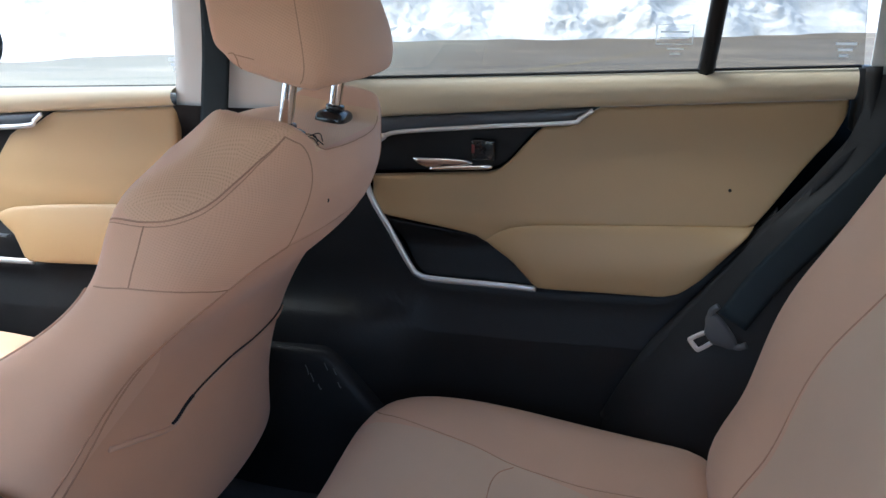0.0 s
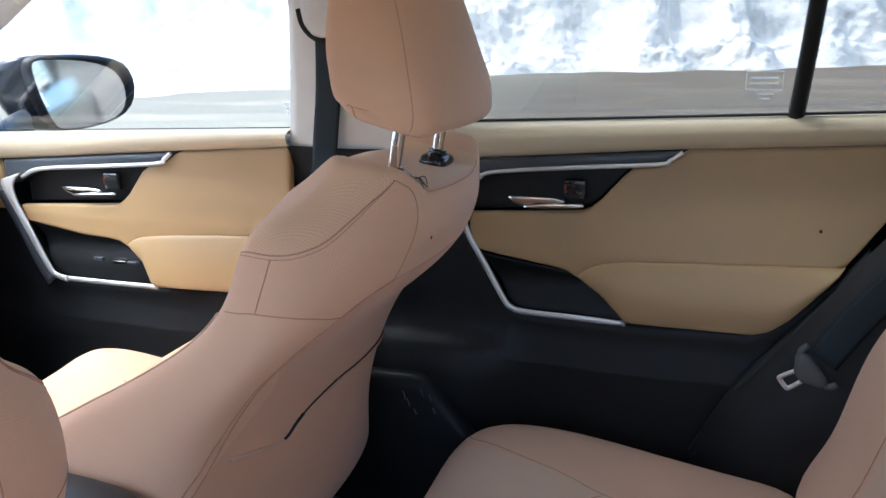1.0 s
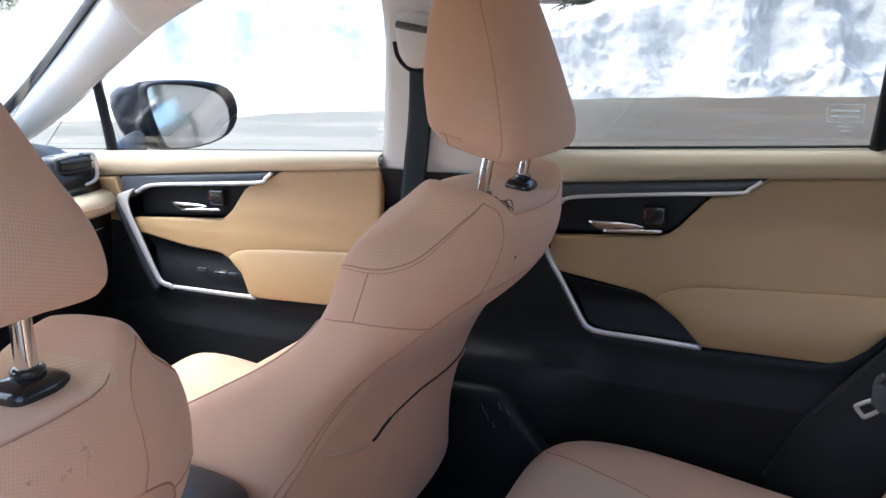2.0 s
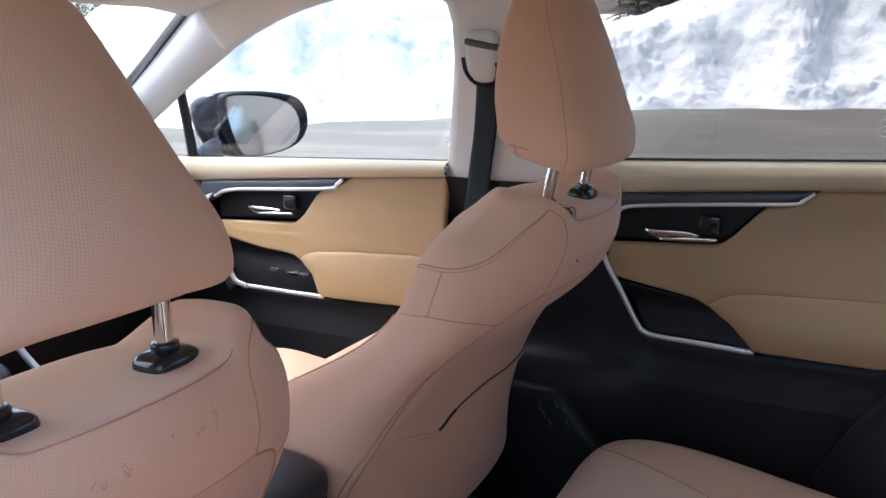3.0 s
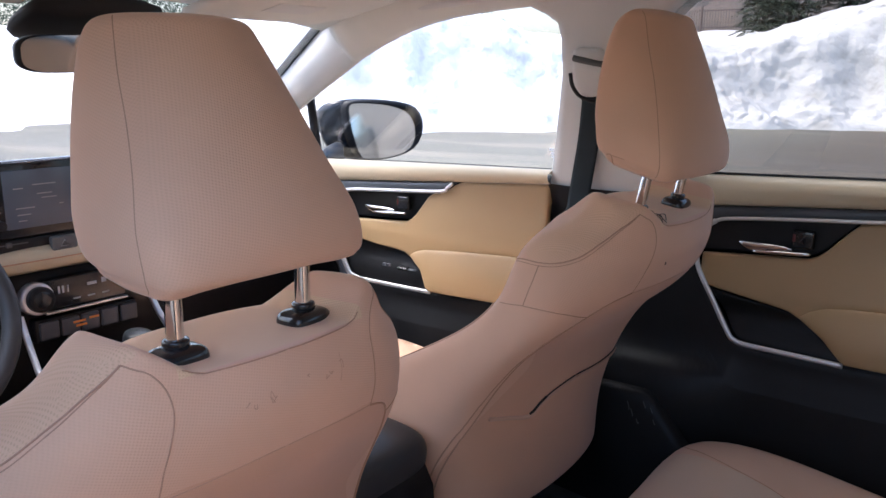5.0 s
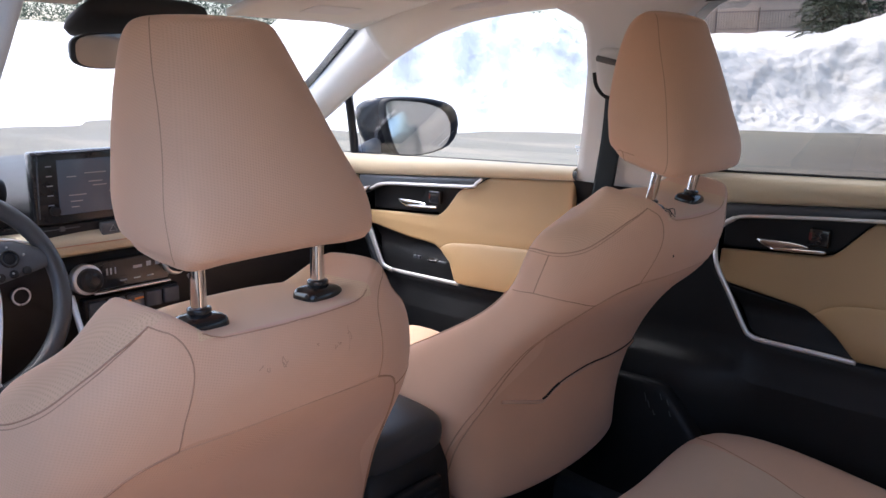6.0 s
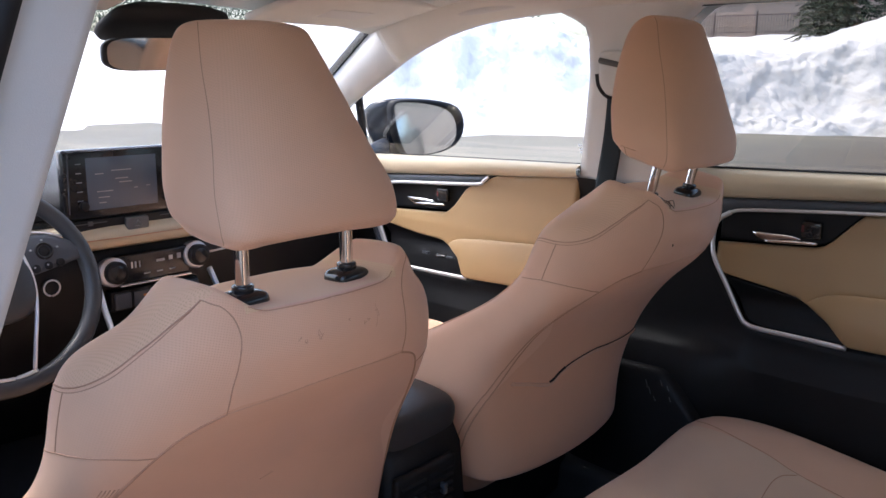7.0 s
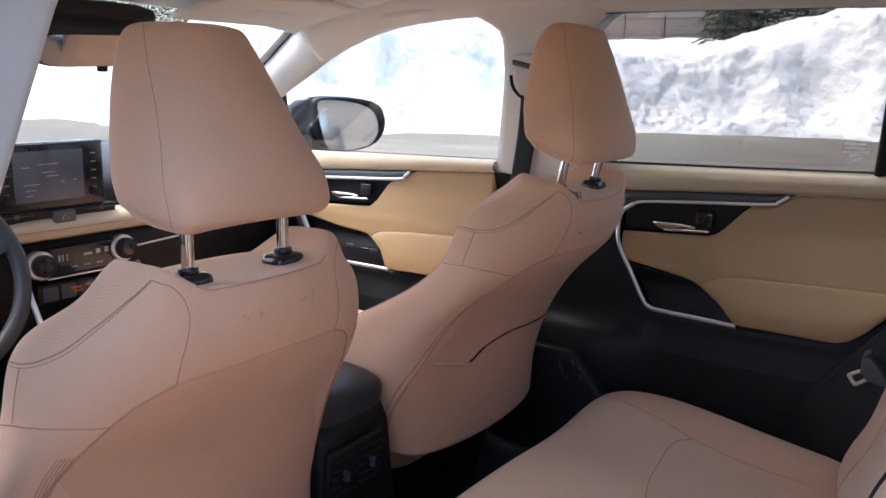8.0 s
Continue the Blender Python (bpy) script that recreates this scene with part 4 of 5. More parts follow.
HEAD = [(0.0472, 0.0194, 0.0474, -0.0471, -0.0326, 0.1148), (0.0594, 0.0525, 0.0474, -0.0648, -0.0576, 0.1112), (0.0641, 0.0715, 0.0484, -0.074, -0.07, 0.1203), (0.1033, 0.0728, 0.0364, -0.082, -0.0787, 0.1209), (0.1349, 0.0578, 0.0092, -0.0911, -0.0844, 0.1134),
        (0.1902, 0.033, -0.0266, -0.1006, -0.0908, 0.1023), (0.2401, 0.0044, -0.058, -0.1004, -0.0907, 0.0894), (0.2653, -0.0126, -0.0702, -0.093, -0.0817, 0.0842), (0.2751, -0.0174, -0.0704, -0.0755, -0.0584, 0.0706)]
TIP = (0.052, 0.141, 0.109, 0.083, -0.067, -0.021, 0.014, -0.008, 0.046)


def trough(ob):
    """Presses a flat dip with sloping ends into the backrest's top, round the posts."""
    deps = bpy.context.evaluated_depsgraph_get()
    deps.update()
    me = bpy.data.meshes.new_from_object(ob.evaluated_get(deps))
    ob.modifiers.clear()
    ob.data = me
    for v in me.vertices:
        g = max(0.0, min(1.0, (0.130 - abs(v.co.y)) / 0.046))
        g = 0.6 * g + 0.4 * g * g * (3 - 2 * g)
        v.co.z -= 0.031 * g * max(0.0, min(1.0, (v.co.z + 0.07) / 0.07))


CUSH = [(-0.24, 0.02, 0.20), (-0.30, 0.035, 0.245), (-0.42, 0.03, 0.252), (-0.55, 0.03, 0.254), (-0.68, 0.042, 0.252), (-0.755, 0.03, 0.235), (-0.78, -0.03, 0.20)]


def on_skin(ob, pts, lift=0.0005, n=10):
    """A smoothed line laid on the skin of a part, so that a seam follows it."""
    deps = bpy.context.evaluated_depsgraph_get()
    deps.update()
    ev = ob.evaluated_get(deps)
    me = ev.to_mesh()
    tree = BVHTree.FromPolygons([v.co.copy() for v in me.vertices], [tuple(p.vertices) for p in me.polygons])
    out = []
    for p in smooth_line(pts, n):
        hit, nor, _, _ = tree.find_nearest(p)
        out.append(hit + nor * lift)
    ev.to_mesh_clear()
    return out


def seam(ob, pts, parent, r=0.0009, mat=None, lift=0.0001, name="seam"):
    return tube(name, on_skin(ob, pts, lift), r, mat or M_SEAM, parent, "", 1, 6)


# lines of the seat cover on one side, mirrored to the other: shoulder patch, yoke, panel arch, side seam, headrest corner
PATCH = [(-0.105, 0.232, -0.076), (-0.082, 0.236, -0.072), (-0.058, 0.238, -0.069), (-0.036, 0.234, -0.064), (-0.018, 0.222, -0.056), (-0.006, 0.208, -0.046), (0.006, 0.184, -0.028), (0.016, 0.166, -0.012), (0.024, 0.151, 0.0), (0.028, 0.138, 0.010)]
YOKE = [(0.028, 0.138, 0.010), (0.040, 0.122, 0.0), (0.048, 0.114, -0.015), (0.051, 0.112, -0.033), (0.051, 0.117, -0.058), (0.046, 0.122, -0.08), (0.038, 0.124, -0.107)]
ARCH = [(0.038, 0.124, -0.107), (0.030, 0.150, -0.117), (0.018, 0.168, -0.127), (0.004, 0.183, -0.142), (-0.014, 0.198, -0.163), (-0.034, 0.212, -0.188), (-0.058, 0.224, -0.222), (-0.082, 0.228, -0.262), (-0.10, 0.232, -0.30), (-0.119, 0.237, -0.347), (-0.138, 0.245, -0.395), (-0.155, 0.25, -0.45), (-0.165, 0.25, -0.52)]
SIDE = [(-0.105, 0.243, -0.143), (-0.085, 0.248, -0.138), (-0.064, 0.249, -0.133), (-0.034, 0.240, -0.131), (-0.010, 0.220, -0.134), (0.001, 0.197, -0.140), (0.004, 0.184, -0.142)]
CORNER = [(-0.062, 0.064, 0.272), (-0.052, 0.071, 0.266), (-0.032, 0.083, 0.227), (-0.012, 0.092, 0.19), (0.004, 0.10, 0.155), (0.018, 0.109, 0.122), (0.030, 0.115, 0.09), (0.032, 0.112, 0.068), (0.02, 0.10, 0.052), (0.0, 0.09, 0.05)]


def front_seat(label, at, recline, sit, pocket=True):
    """recline: the backrest's lean; sit: the cushion's tilt."""
    s = thing("front_seat", label, "car seat", at, "front seats")
    s.rotation_euler = (0, radians(recline), 0)
    back = rings("backrest", [pad_ring(*lv) for lv in BACK], M_BACK, s, "tan cloth backrest", 3)
    trough(back)
    head = rings("headrest", [[(x, y, z - tip * (x - 0.05)) for x, y, z in pad_ring(*lv)] for lv, tip in zip(HEAD, TIP)], M_CLOTH, s, "tan cloth headrest", 3)
    lv = []
    for x, zt, w in CUSH:
        z0 = -0.50
        lv.append([(x, w * a, z0 + zt * b - 0.14 * c) for a, b, c in ((0, 0.3, 0), (0.4, 0.4, 0), (0.72, 1.2, 0), (0.95, 0.9, 0), (1.0, 0, 0.3), (0.97, 0, 0.9), (0.5, 0, 1), (0, 0, 1), (-0.5, 0, 1), (-0.97, 0, 0.9), (-1.0, 0, 0.3), (-0.95, 0.9, 0), (-0.72, 1.2, 0), (-0.4, 0.4, 0))])
    cu = rings("cushion", lv, M_CLOTH, s, "tan quilted cloth cushion", 2)
    low = [cu]
    for a_, b_ in (((-0.36, -0.12), (-0.60, -0.02)), ((-0.36, 0.0), (-0.60, -0.12)), ((-0.36, 0.0), (-0.60, 0.12)), ((-0.36, 0.12), (-0.60, 0.02)), ((-0.42, -0.14), (-0.42, 0.14)), ((-0.50, -0.14), (-0.50, 0.14)), ((-0.58, -0.14), (-0.58, 0.14))):
        low.append(seam(cu, [(a_[0], a_[1], -0.45), ((a_[0] + b_[0]) / 2, (a_[1] + b_[1]) / 2, -0.45), (b_[0], b_[1], -0.45)], s, 0.0009, M_SEAM, 0.0003, "quilting"))
    low.append(seam(cu, [(-0.32, -0.17, -0.45), (-0.5, -0.165, -0.45), (-0.7, -0.16, -0.45)], s, 0.0008))
    low.append(box("seat_base", (-0.74, -0.22, -0.76), (-0.26, 0.22, -0.58), M_BLACK, s, "black seat frame", 0.02))
    for ob in low:
        ob.data.transform(Matrix.Rotation(radians(sit - recline), 4, "Y"))
    for y in (-0.072, 0.072):
        tube("headrest_post", [(0.0, y, -0.03), (0.001, y, 0.03), (0.003, y, 0.10)], 0.0076, M_CHROME, s, "chrome headrest post", 4, 16)
        gr = rings("post_guide", [[(0.001 + 0.019 * q * math.copysign(abs(math.cos(a)) ** 0.4, math.cos(a)), y + 0.0235 * q * math.copysign(abs(math.sin(a)) ** 0.55, math.sin(a)), z) for a in np.linspace(0, 2 * math.pi, 20, endpoint=False)] for q, z in ((1.0, -0.035), (1.06, -0.010), (1.02, -0.003), (0.86, 0.001), (0.5, 0.003))], M_GLOSS, s, "black plastic post guide", 1)
        disc("guide_collar", (0.001, y, -0.001), (0, 0, 1), 0.0115, 0.010, M_GLOSS, gr, "black collar")
    for k in (-1, 1):
        side = lambda pts: [(x, k * y, z) for x, y, z in pts]
        seam(head, side(CORNER), s, 0.0006, None, -0.0002)
        seam(back, side(PATCH), s, 0.0009)
        seam(back, side([(x + 0.002 * q, y + 0.001 * q, z - 0.004 * q) for q, (x, y, z) in zip((0.8, 1.0, 1.0, 1.0, 1.0, 1.0, 0.9, 0.6, 0.3, 0.0), PATCH)]), s, 0.0005)
        seam(back, side([(-0.056, 0.24, -0.072), (-0.058, 0.244, -0.093), (-0.061, 0.247, -0.112), (-0.064, 0.249, -0.133)]), s, 0.0007)
        seam(back, side(SIDE), s, 0.0007)
        seam(back, side(YOKE), s, 0.0007)
        # twin piping round the back panel
        seam(back, side(ARCH), s, 0.0013, M_SEAM, 0.0, "piping")
        seam(back, side([(x - 0.010 * min(1, n / 5), y + 0.001 * n, z - 0.004 * min(1, n / 5)) for n, (x, y, z) in enumerate(ARCH[2:])]), s, 0.0012)
        # front piping of the bolster
        seam(back, side([(-0.13, 0.235, -0.15), (-0.19, 0.245, -0.22), (-0.29, 0.25, -0.31), (-0.40, 0.25, -0.40)]), s, 0.0022, M_PIPE, 0.0, "piping")
    # edge between the top and the rear face, met from outside the corner
    seam(back, [(0.070, -0.096, 0.014), (0.072, -0.05, 0.012), (0.073, 0.0, 0.011), (0.072, 0.05, 0.012), (0.070, 0.096, 0.014)], s, 0.0006)
    seam(back, [(0.038, -0.124, -0.107), (0.046, -0.086, -0.104), (0.053, -0.03, -0.100), (0.053, 0.03, -0.100), (0.046, 0.086, -0.104), (0.038, 0.124, -0.107)], s, 0.0006, M_PIPE, 0.0, "piping")
    if not pocket:
        return s
    # map pocket: a lipped panel low on the back, sagging open near one end
    lip = on_skin(back, [(-0.105, -0.216, -0.342), (-0.094, -0.172, -0.351), (-0.088, -0.14, -0.36), (-0.085, -0.120, -0.361), (-0.082, -0.10, -0.345), (-0.077, -0.07, -0.333), (-0.074, -0.01, -0.325), (-0.076, 0.05, -0.329), (-0.09, 0.12, -0.334), (-0.12, 0.20, -0.338)], 0.001, 8)
    seam(head, [(-0.049, -0.112, 0.075), (-0.045, -0.113, 0.077), (-0.041, -0.114, 0.076), (-0.040, -0.110, 0.068), (-0.038, -0.104, 0.060)], s, 0.0007)
    seam(head, [(-0.041, -0.114, 0.076), (-0.031, -0.116, 0.0755), (-0.019, -0.117, 0.075)], s, 0.0005)
    tube("scuff", on_skin(back, [(0.06, -0.080, -0.061), (0.06, -0.078, -0.063), (0.06, -0.079, -0.065)], 0.0, 3), 0.0011, M_BLACKRUB, s, "small dark spot", 3, 5)
    for k in range(6):
        tube("frayed_thread", [(0.018 + 0.002 * (k % 3), -0.092 + 0.005 * k, -0.004), (0.028 + 0.003 * (k % 3), -0.090 + 0.006 * k, 0.0 + 0.002 * (k % 2)), (0.036 + 0.003 * (k % 4), -0.092 + 0.0065 * k, -0.006)], 0.0006, M_BLACKRUB, s, "dark frayed thread", 4, 5)
    tube("pocket_lip", lip, 0.0035, M_VINYL, s, "tan map pocket lip", 1, 8)
    tube("pocket_gap", [p + Vector((0.001, 0, 0.0045)) for p in lip[22:36]], 0.0021, M_BLACKRUB, s, "dark pocket opening", 1, 6)
    tube("pocket_slit", [p + Vector((0.001, 0, 0.0042)) for p in lip[35:]], 0.0012, M_BLACKRUB, s, "dark pocket slit", 1, 6)
    return s


def scuff(parent, pts, r=0.0007):
    tube("scuff", pts, r, M_SCUFF, parent, "dark scuff mark", 3, 5)


driver_seat = front_seat("tan cloth front seat with a scuffed, smooth back panel", (0.005, -0.361, 1.174), -1.6, -3.5, False)
front_seat("tan cloth front seat with a map pocket, set further back", (0.0955, 0.361, 1.208), 9.3, 3.5)

db = [o for o in driver_seat.children if o.name.startswith("backrest")][0]
rs = random.Random(5)
for y, z in ((-0.053, -0.043), (-0.047, -0.044), (-0.027, -0.039), (-0.026, -0.045), (0.016, -0.037), (0.040, -0.041), (0.046, -0.040), (0.062, -0.035)):
    scuff(driver_seat, on_skin(db, [(0.08, y + rs.uniform(-0.003, 0.003), z + rs.uniform(-0.005, 0.005)) for _ in range(4)], 0.0, 3), 0.00045)
scuff(driver_seat, on_skin(db, [(0.07, 0.060, -0.026), (0.07, 0.060, -0.042), (0.07, 0.058, -0.055)], 0.0, 4), 0.0003)
scuff(driver_seat, on_skin(db, [(-0.045, -0.026, -0.248), (-0.045, -0.008, -0.242)], 0.0, 4), 0.0007)
for k in range(5):
    scuff(driver_seat, on_skin(db, [(-0.028, -0.224 + 0.004 * k, -0.170), (-0.045, -0.232 + 0.004 * k, -0.195), (-0.062, -0.236 + 0.004 * k, -0.22)], 0.0, 4), 0.0008)

# ---- rear bench ----
bench = thing("rear_bench", "tan cloth rear bench with bolstered sides", "car seat")
lv = []
for y, up, fwd in ((-0.64, -0.05, 0.04), (-0.62, -0.015, 0.01), (-0.52, 0.012, 0), (-0.36, -0.012, 0), (-0.18, 0.008, 0), (0.0, 0.012, 0), (0.18, 0.008, 0), (0.36, -0.010, 0), (0.50, 0.014, 0), (0.585, 0.004, 0.012), (0.615, -0.04, 0.05)):
    lv.append([(0.14, y, 0.45), (0.085 + fwd, y, 0.58), (0.058 + fwd, y, 0.67 + up), (0.085 + fwd, y, 0.735 + up), (0.15 + fwd * 0.5, y, 0.758 + up), (0.26, y, 0.760 + up), (0.40, y, 0.738 + up), (0.52, y, 0.722 + up), (0.60, y, 0.715 + up), (0.66, y, 0.60), (0.60, y, 0.45)])
cushion = rings("cushion", lv, M_BENCH, bench, "tan cloth bench cushion", 2)
lv = []
for y, back_, dz in ((-0.585, 0.10, -0.04), (-0.57, 0.04, -0.01), (-0.53, 0.008, 0.005), (-0.47, 0.0, 0.01), (-0.40, 0.006, 0.005), (-0.32, 0.030, 0), (-0.15, 0.034, 0), (0.0, 0.034, 0), (0.15, 0.034, 0), (0.32, 0.030, 0), (0.40, 0.006, 0.005), (0.46, 0.0, 0.01), (0.52, 0.008, 0.005), (0.555, 0.04, -0.01), (0.57, 0.10, -0.04)):
    lv.append([(x + back_ * q, y, z + dz * p) for x, z, q, p in ((0.66, 0.64, 0.2, 0), (0.585, 0.69, 0.8, 0), (0.563, 0.765, 1, 0), (0.603, 0.835, 1.1, 0), (0.616, 0.89, 1.1, 0), (0.630, 0.95, 1, 0), (0.648, 1.0, 1, 0), (0.685, 1.06, 1, 0), (0.735, 1.15, 1, 1), (0.785, 1.245, 0.8, 1), (0.83, 1.285, 0, 1), (0.89, 1.27, 0, 1), (0.91, 1.18, 0, 0), (0.80, 0.80, 0, 0), (0.76, 0.62, 0, 0))])
rb = rings("backrest", lv, M_BENCH, bench, "tan cloth bench backrest", 2)
seam(cushion, [(0.10, 0.53, 0.75), (0.128, 0.503, 0.756), (0.205, 0.466, 0.764), (0.275, 0.444, 0.759), (0.325, 0.426, 0.751), (0.378, 0.419, 0.743), (0.437, 0.417, 0.734), (0.54, 0.43, 0.72)], bench, 0.0008)
seam(cushion, [(0.33, 0.420, 0.75), (0.312, 0.40, 0.751), (0.307, 0.365, 0.75), (0.314, 0.298, 0.75), (0.33, 0.20, 0.75), (0.37, 0.10, 0.75), (0.45, 0.02, 0.74)], bench, 0.0008)
seam(rb, [(0.58, 0.365, 0.76), (0.61, 0.352, 0.86), (0.65, 0.34, 0.98), (0.72, 0.323, 1.10), (0.78, 0.307, 1.22)], bench, 0.0010)
tube("split_gap", on_skin(rb, [(0.58, -0.05, 0.72), (0.62, -0.05, 0.9), (0.67, -0.05, 1.05), (0.74, -0.05, 1.22)], 0.0), 0.004, M_BLACKRUB, bench, "dark gap between the backrest halves", 1, 6)

belt_r = thing("seat_belt", "black rear seat belt with its metal tongue hanging loose", "seat belt")
tube("webbing", [(0.604, 0.610, 0.906), (0.638, 0.608, 0.966), (0.681, 0.606, 1.026), (0.728, 0.604, 1.088), (0.765, 0.604, 1.138), (0.84, 0.606, 1.26), (0.88, 0.61, 1.42)], 0.022, M_BELT, belt_r, "black webbing", 6, 8, 0.07, up=(0.3, 1, 0.2))
tg = Matrix.Translation((0.592, 0.606, 0.893)) @ Euler((0, radians(-128), 0)).to_matrix().to_4x4() @ Euler((radians(-8), 0, 0)).to_matrix().to_4x4()
T = lambda u, v, w=0.0: tg @ Vector((v, w, u))
grip = rings("tongue_grip", [[T(u, v * h, w * 0.007) for v, w in ((-1, -0.6), (-0.5, -1), (0.5, -1), (1, -0.6), (1, 0.6), (0.5, 1), (-0.5, 1), (-1, 0.6))] for u, h in ((-0.010, 0.024), (-0.004, 0.032), (0.004, 0.033), (0.010, 0.028), (0.016, 0.016), (0.024, 0.012))], M_DGREY, belt_r, "dark plastic tongue grip", 1)
for v in (-0.03, 0.03):
    tube("grip_horn", [T(0.0, v * 0.95), T(-0.006, v * 1.1), T(-0.016, v * 1.15)], 0.005, M_DGREY, belt_r, "", 4, 8)
tube("tongue_loop", [T(0.014, -0.006), T(0.024, -0.009), T(0.043, -0.010), T(0.046, -0.007), T(0.046, 0.007), T(0.043, 0.010), T(0.024, 0.009), T(0.014, 0.006)], 0.0036, M_SILVER, grip, "steel tongue", 5, 8, 0.35)

# ---- centre console ----
con = thing("center_console", "black centre console with padded armrest lid", "console")
lidl = []
for x, w, zt in ((-0.115, 0.075, 0.862), (-0.125, 0.092, 0.875), (-0.16, 0.098, 0.884), (-0.30, 0.098, 0.886), (-0.44, 0.096, 0.88), (-0.455, 0.08, 0.868)):
    lidl.append([(x, -0.015 + w * a, zt - 0.05 * b) for a, b in ((0, 0), (0.6, 0.0), (0.92, 0.12), (1, 0.4), (0.97, 0.85), (0.8, 1), (0, 1), (-0.8, 1), (-0.97, 0.85), (-1, 0.4), (-0.92, 0.12), (-0.6, 0.0))])
rings("armrest_lid", lidl, M_LEATHER, con, "black leather-covered lid", 2)
bl = []
for z, x, w in ((0.84, -0.125, 0.088), (0.80, -0.105, 0.090), (0.70, -0.095, 0.092), (0.58, -0.075, 0.10), (0.50, -0.03, 0.115), (0.40, -0.01, 0.125)):
    bl.append([(x, -0.015 + w * a, z) if q == 0 else (-0.86 if q == 2 else x - 0.02, -0.015 + w * a, z) for a, q in ((-0.85, 0), (0, 0), (0.85, 0), (1, 1), (1, 2), (-1, 2), (-1, 1))])
body = rings("console_body", bl, M_BLACK, con, "black plastic console body", 0)
fr = box("vent_frame", (-0.104, -0.108, 0.702), (-0.088, 0.030, 0.797), M_BLACK, con, "black rear vent frame", 0.006, (0, 4, 0))
for k in range(2):
    for j in range(5):
        box("vent_slat", (-0.092, -0.100 + k * 0.066, 0.718 + j * 0.015), (-0.082, -0.044 + k * 0.066, 0.721 + j * 0.015), M_BLACK, fr, "", 0.001, (0, 25, 0))
    box("vent_tab", (-0.086, -0.076 + k * 0.066, 0.740), (-0.076, -0.068 + k * 0.066, 0.758), M_SATIN, fr, "", 0.001)
box("socket_panel", (-0.085, -0.08, 0.585), (-0.070, 0.05, 0.645), M_GLOSS, con, "black socket panel", 0.005)
for y in (-0.165, 0.12):
    tube("silver_rail", [(-0.90, y * 0.92, 0.955), (-0.86, y * 0.95, 0.90), (-0.80, y, 0.85), (-0.70, y, 0.805), (-0.60, y, 0.79)], 0.008, M_SILVER, con, "satin silver side rail", 6, 10, 0.7)
sh = thing("gear_lever", "black leather gear lever with silver cap", "gear lever")
rings("knob", [[(-0.76 + dx + 0.036 * r * math.cos(a), 0.0 + 0.030 * r * math.sin(a), z) for a in np.linspace(0, 2 * math.pi, 16, endpoint=False)] for dx, z, r in ((0.01, 0.86, 0.6), (0.005, 0.875, 0.95), (0, 0.895, 1.05), (-0.005, 0.912, 0.95), (-0.01, 0.922, 0.6))], M_LEATHER, sh, "black leather knob", 1)
tube("stalk", [(-0.755, 0, 0.80), (-0.755, 0, 0.87)], 0.024, M_SATIN, sh, "", 4, 12)
rings("boot", [[(-0.755 + 0.05 * r * math.cos(a), 0.04 * r * math.sin(a), z) for a in np.linspace(0, 2 * math.pi, 16, endpoint=False)] for z, r in ((0.79, 1.15), (0.815, 0.95), (0.84, 0.7), (0.855, 0.5))], M_LEATHER, sh, "black leather boot", 1)
box("front_deck", (-0.88, -0.13, 0.76), (-0.47, 0.10, 0.80), M_GLOSS, con, "black cup holder deck", 0.01)

# ---- dashboard ----
dash = thing("dashboard", "black dashboard with a tan padded band", "dashboard")


def dash_skin(name, prof, mat, label, y0, y1, n=24, wrap=0.10):
    verts = []
    for y in np.linspace(y0, y1, n):
        back = wrap * (abs(y) / 0.7) ** 2
        for x, z in prof:
            verts.append((x - back, y, z))
    m = len(prof)
    ob = mesh_ob(name, verts, [(i * m + j, i * m + j + 1, (i + 1) * m + j + 1, (i + 1) * m + j) for i in range(n - 1) for j in range(m - 1)], mat, dash, label)
    md = ob.modifiers.new("solid", "SOLIDIFY")
    md.thickness = 0.008
    return ob


dash_skin("top_pad", [(-1.56, 1.165), (-1.45, 1.183), (-1.25, 1.188), (-1.08, 1.178), (-0.98, 1.150), (-0.945, 1.125), (-0.94, 1.10)], M_BLACK, "black soft dashboard top", -0.69, 0.69)
dash_skin("tan_band", [(-0.935, 1.085), (-0.905, 1.08), (-0.888, 1.062), (-0.89, 1.042), (-0.91, 1.032)], M_SILL, "tan padded band", -0.69, 0.69)
dash_skin("vent_band", [(-0.95, 1.105), (-0.945, 1.07)], M_GLOSS, "gloss black band", -0.69, 0.69)
dash_skin("knee_panel", [(-0.925, 1.035), (-0.93, 0.98), (-0.94, 0.90), (-1.0, 0.75), (-1.2, 0.55)], M_BLACK, "black lower panel", -0.69, 0.69)
tube("trim_line", [(-0.922 - 0.10 * (abs(y) / 0.7) ** 2, y, 0.985 + 0.03 * (y - 0.1)) for y in np.linspace(0.12, 0.66, 8)], 0.003, M_SILVER, dash, "thin silver trim line", 3, 6)
tube("band_stitch", [(-0.884 - 0.10 * (abs(y) / 0.7) ** 2, y, 1.058) for y in np.linspace(-0.6, 0.66, 14)], 0.0012, M_SEAM, dash, "", 2, 6)
